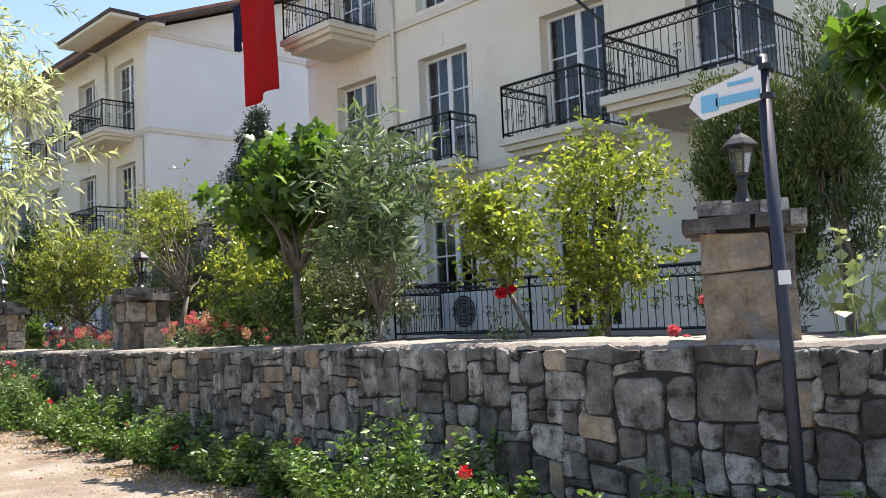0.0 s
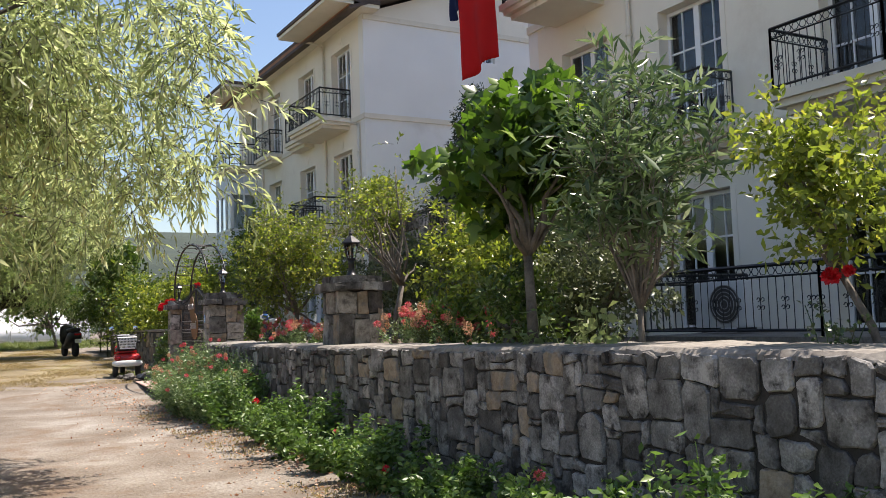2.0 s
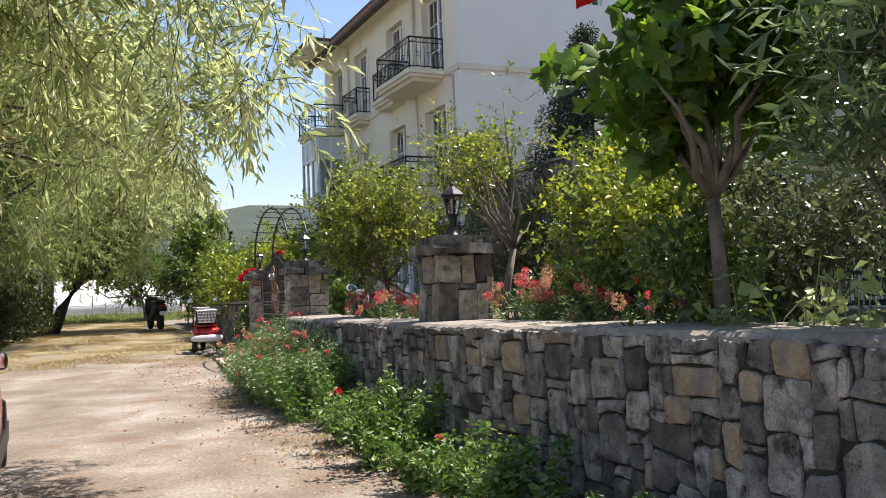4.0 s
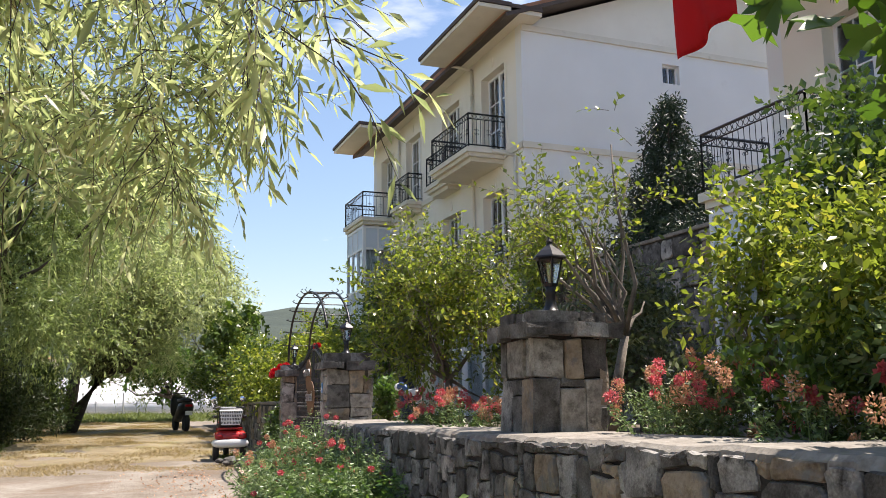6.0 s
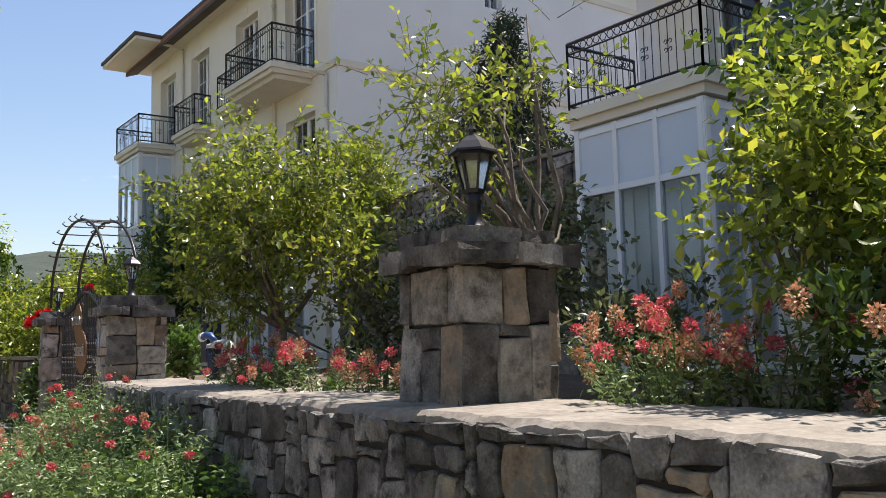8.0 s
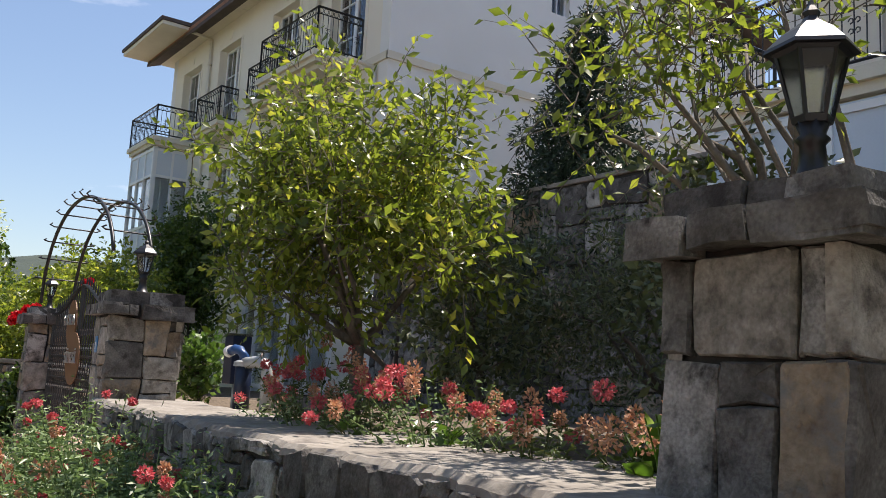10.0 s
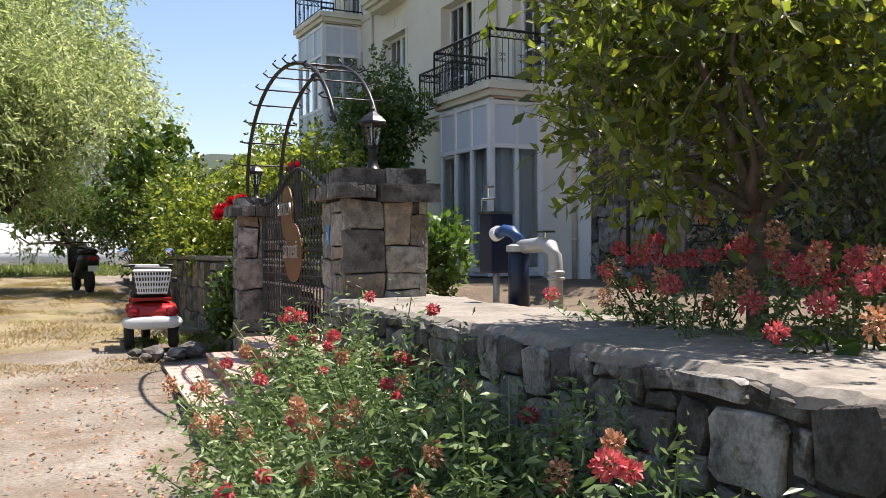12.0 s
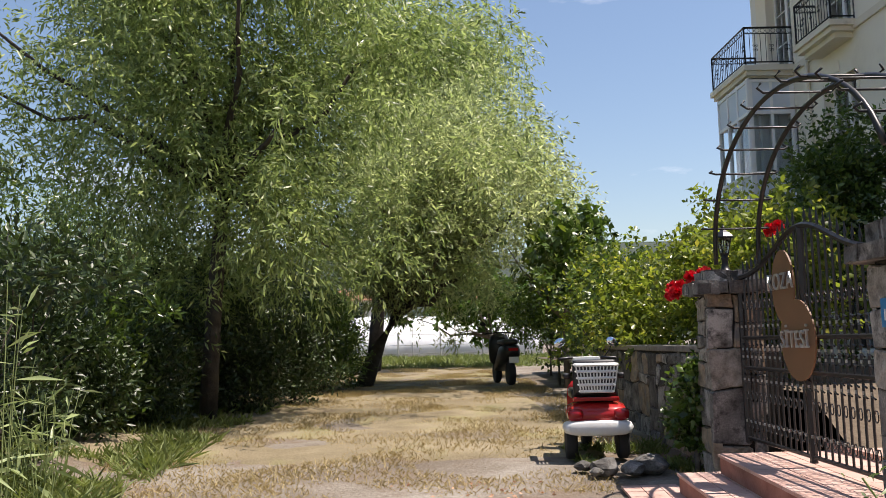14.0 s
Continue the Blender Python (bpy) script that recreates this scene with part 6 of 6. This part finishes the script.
# ---- cloths on the balcony, terrace rail, air conditioner ----
def cloth(name, label, mat, y0, y1, z0, z1, x, seed, wave=0.07):
    bm = bmesh.new()
    grid = []
    for i in range(25):
        u = i / 24
        col = []
        for j in range(17):
            v = j / 16
            sag = wave * (1 - v) * math.sin(u * 11 + seed) + 0.25 * wave * math.sin(u * 5 + v * 6)
            col.append(bm.verts.new((x + sag, y0 + (y1 - y0) * u * (0.86 + 0.14 * v) + 0.03 * math.sin(v * 4), z0 + (z1 - z0) * v + 0.10 * (1 - v) * math.sin(u * 4 + seed))))
        grid.append(col)
    for a, b in zip(grid, grid[1:]):
        for j in range(16):
            bm.faces.new((a[j], b[j], b[j + 1], a[j + 1]))
    r = bmesh.ops.solidify(bm, geom=bm.faces[:], thickness=0.004)
    return solid(name, bm, mat, label, "cloth", smooth=True)


cloth("flag", "large red cloth flag hanging from the upper balcony", leafy("red_cloth", (0.52, 0.012, 0.012), (0.66, 0.02, 0.018), 0.8, 0.45), 15.0, 16.25, 5.92, 8.12, 9.45, 1.0)
cloth("towel", "dark blue cloth hung out beside the flag", plain("navy_cloth", (0.015, 0.03, 0.10), 0.9), 16.2, 16.65, 7.2, 8.10, 9.5, 2.0, 0.05)
line = rod(bmesh.new(), (9.48, 14.0, 8.10), (9.48, 16.8, 8.12), 0.012, n=6)
for y in (14.05, 15.5):
    rod(line, (9.48, y, 8.10), (10.05, y, 8.0), 0.012, n=6)
solid("drying_line", line, IRON, "thin metal drying rail on the balcony", "rail")
terrace = thing("terrace_rail", "black iron railing round the ground-floor terrace", "railing", (0, 0, 0))
for a, b in (((9.0, 5.7), (9.0, 8.4)), ((9.0, 8.4), (9.0, 11.2)), ((9.0, 11.2), (11.1, 11.2))):
    part("panel", rail_run(bmesh.new(), a, b, 1.12, 1.92), IRON, terrace)
part("kerb", boxed(8.95, 11.1, 5.6, 11.25, 0.9, 1.12), COPING, terrace, "cement terrace edge")
ac = thing("air_conditioner", "white air conditioner outdoor unit on the terrace", "air conditioner", (9.9, 10.5, 1.14))
part("case", boxed(-0.15, 0.15, -0.42, 0.42, 0.06, 0.66, bevel=0.02), WHITE, ac)
gr = bmesh.new()
for r in (0.06, 0.11, 0.16, 0.21, 0.25):
    pts = [(-0.165, -0.10 + r * math.cos(t), 0.36 + r * math.sin(t)) for t in np.linspace(0, 2 * math.pi, 22)]
    tube(gr, pts, 0.006, n=4)
part("fan_grille", gr, GREYPIPE, ac)
# flat dark disc on the case, painting the shade inside the fan hole
fo = lathe(bmesh.new(), [(0.25, 0.0), (0.25, 0.004)], 24)
bmesh.ops.transform(fo, matrix=Matrix.Translation((-0.157, -0.10, 0.36)) @ pose(0, 0, 0, 0, 90, 0), verts=fo.verts)
part("fan_shade_disc", fo, SHADE_DARK, ac)
for y in (-0.3, 0.3):
    part("foot", boxed(-0.15, 0.15, y - 0.03, y + 0.03, 0.0, 0.06), BLACK, ac)

pole = thing("flag_pole", "dark metal pole leaning out over the balcony", "pole", (0, 0, 0))
part("rod", rod(bmesh.new(), (9.34, 7.2, 5.15), (9.1, 8.2, 6.3), 0.022, n=8), IRON, pole)

# ---- distance ----
TUNNEL = plain("white_plastic_sheet", (0.74, 0.75, 0.76), 0.5)
tun = thing("greenhouse", "long white plastic greenhouse beyond the grass", "greenhouse", (0, 0, 0))
ring = [(62 + 3.0 * math.cos(t), 0.7 + 2.2 * math.sin(t) ** 0.8) for t in np.linspace(math.pi, 0.001, 12)]
part("cover", loft([[(x + 0.1 * math.sin(k * 2.1), y, z + 0.05 * math.sin(x * 3.1)) for k, (y, z) in enumerate(ring)] for x in np.linspace(-10, 9.0, 30)]), TUNNEL, tun, "white plastic cover", True)
for x in np.linspace(-10, 9.0, 10):
    part("rib", tube(bmesh.new(), [(x, y, z + 0.03) for y, z in ring], 0.03, n=5), GREYPIPE, tun)
fence = thing("fence", "thin wire fence on posts before the greenhouse", "fence", (0, 0, 0))
for x in np.arange(-4, 10, 2.0):
    part("post", rod(bmesh.new(), (x, 57.5, 0.6), (x, 57.5, 2.0), 0.04, n=6), GREYPIPE, fence)
for z in (1.0, 1.4, 1.9):
    part("wire", rod(bmesh.new(), (-4, 57.5, z), (8, 57.5, z), 0.012, n=4), GREYPIPE, fence)


def far_house(x, y, w, d, h, label):
    ob = thing("far_house", label, "house", (x, y, 0.7), group="houses beyond the greenhouse")
    part("wall", facade(bmesh.new(), "y", 0, d, 0, w, 0, h, [(w * 0.15, w * 0.35, h * 0.55, h * 0.8), (w * 0.6, w * 0.8, h * 0.55, h * 0.8), (w * 0.15, w * 0.35, h * 0.12, h * 0.36), (w * 0.6, w * 0.8, h * 0.12, h * 0.36)]), RENDER, ob)
    for a in (0.15, 0.6):
        for b in (0.55, 0.12):
            part("window", boxed(w * a, w * (a + 0.2), 0.15, 0.2, h * b, h * (b + 0.25)), CARGLASS, ob)
    part("roof", hip_roof(bmesh.new(), -0.4, w + 0.4, -0.4, d + 0.4, h, h + 1.4, d * 0.4), TILE, ob)


far_house(5.0, 96, 7, 7, 4.6, "small pale house beyond the greenhouse")
far_house(-9.0, 105, 8, 8, 5.2, "pale two-storey house far beyond the trees")
HILL = surface("wooded_hill", ((0.2, (0.018, 0.03, 0.024)), (0.8, (0.045, 0.06, 0.042))), 0.06, 1.0, 0.6, 0.6, dist=1.0)
sheet("backdrop", np.linspace(-500, 700, 90), np.linspace(230, 620, 22), lambda x, y: 0.6 + (40 + 16 * noise.noise((x * 0.006, 3, 1)) + 6 * noise.noise((x * 0.03, y * 0.03, 2))) * math.sin(math.pi * min(1, max(0, (y - 230) / 390))) ** 0.7, HILL, "low wooded hills on the horizon")
for k in range(14):
    rng = R(2500 + k)
    x, y = -40 + 9 * k + 3 * rng.random(), 75 + 25 * rng.random()
    if 2 < x < 14 and y < 92:
        y += 30
    c, rad = crown_of(rng, (0, 0, 3.0), (2.4, 2.4, 2.2), 40, 0.8)
    bush("distant_tree", "dark green tree in the distance", "tree", (x, y, 0.6), c, rad, 2600, L_CITRUS, 2510 + k, (0.4, 0.2), [(0, 0, 0), (0, 0, 1.5)], DARKBARK, r=0.12, group="trees in the distance")

# ---- stones of the garden wall, last ----
MIX = (STONE,) * 11 + (OCHRE,)
stone_field(garden_wall, wall_place(2.6), 10.2, 1.2, 3001, 0.075, 0.030, 0.0065, MIX, (5, 4), 0.022)


def joined_stones(y_from, width, seed):
    """The stones further along, as one piece of stuff."""
    rng = np.random.default_rng(seed)
    vs, fs = [], []
    for u0, v0, u1, v1 in stone_layout(rng, width, 1.2, 0.075, (5, 4)):
        me = stone_mesh(rng, wall_place(y_from), u0, v0, u1, v1, 0.030, 0.0065, seed, 0.022)
        o = len(vs)
        vs += [tuple(v.co) for v in me.vertices]
        fs += [tuple(o + k for k in f.vertices) for f in me.polygons]
        bpy.data.meshes.remove(me)
    me = bpy.data.meshes.new("stones")
    me.from_pydata(vs, [], fs)
    return tagged(part("stones", me, STONE_FAR, garden_wall), kind="stuff")


joined_stones(12.8, 6.6, 3002)
joined_stones(-6.0, 8.6, 3003)
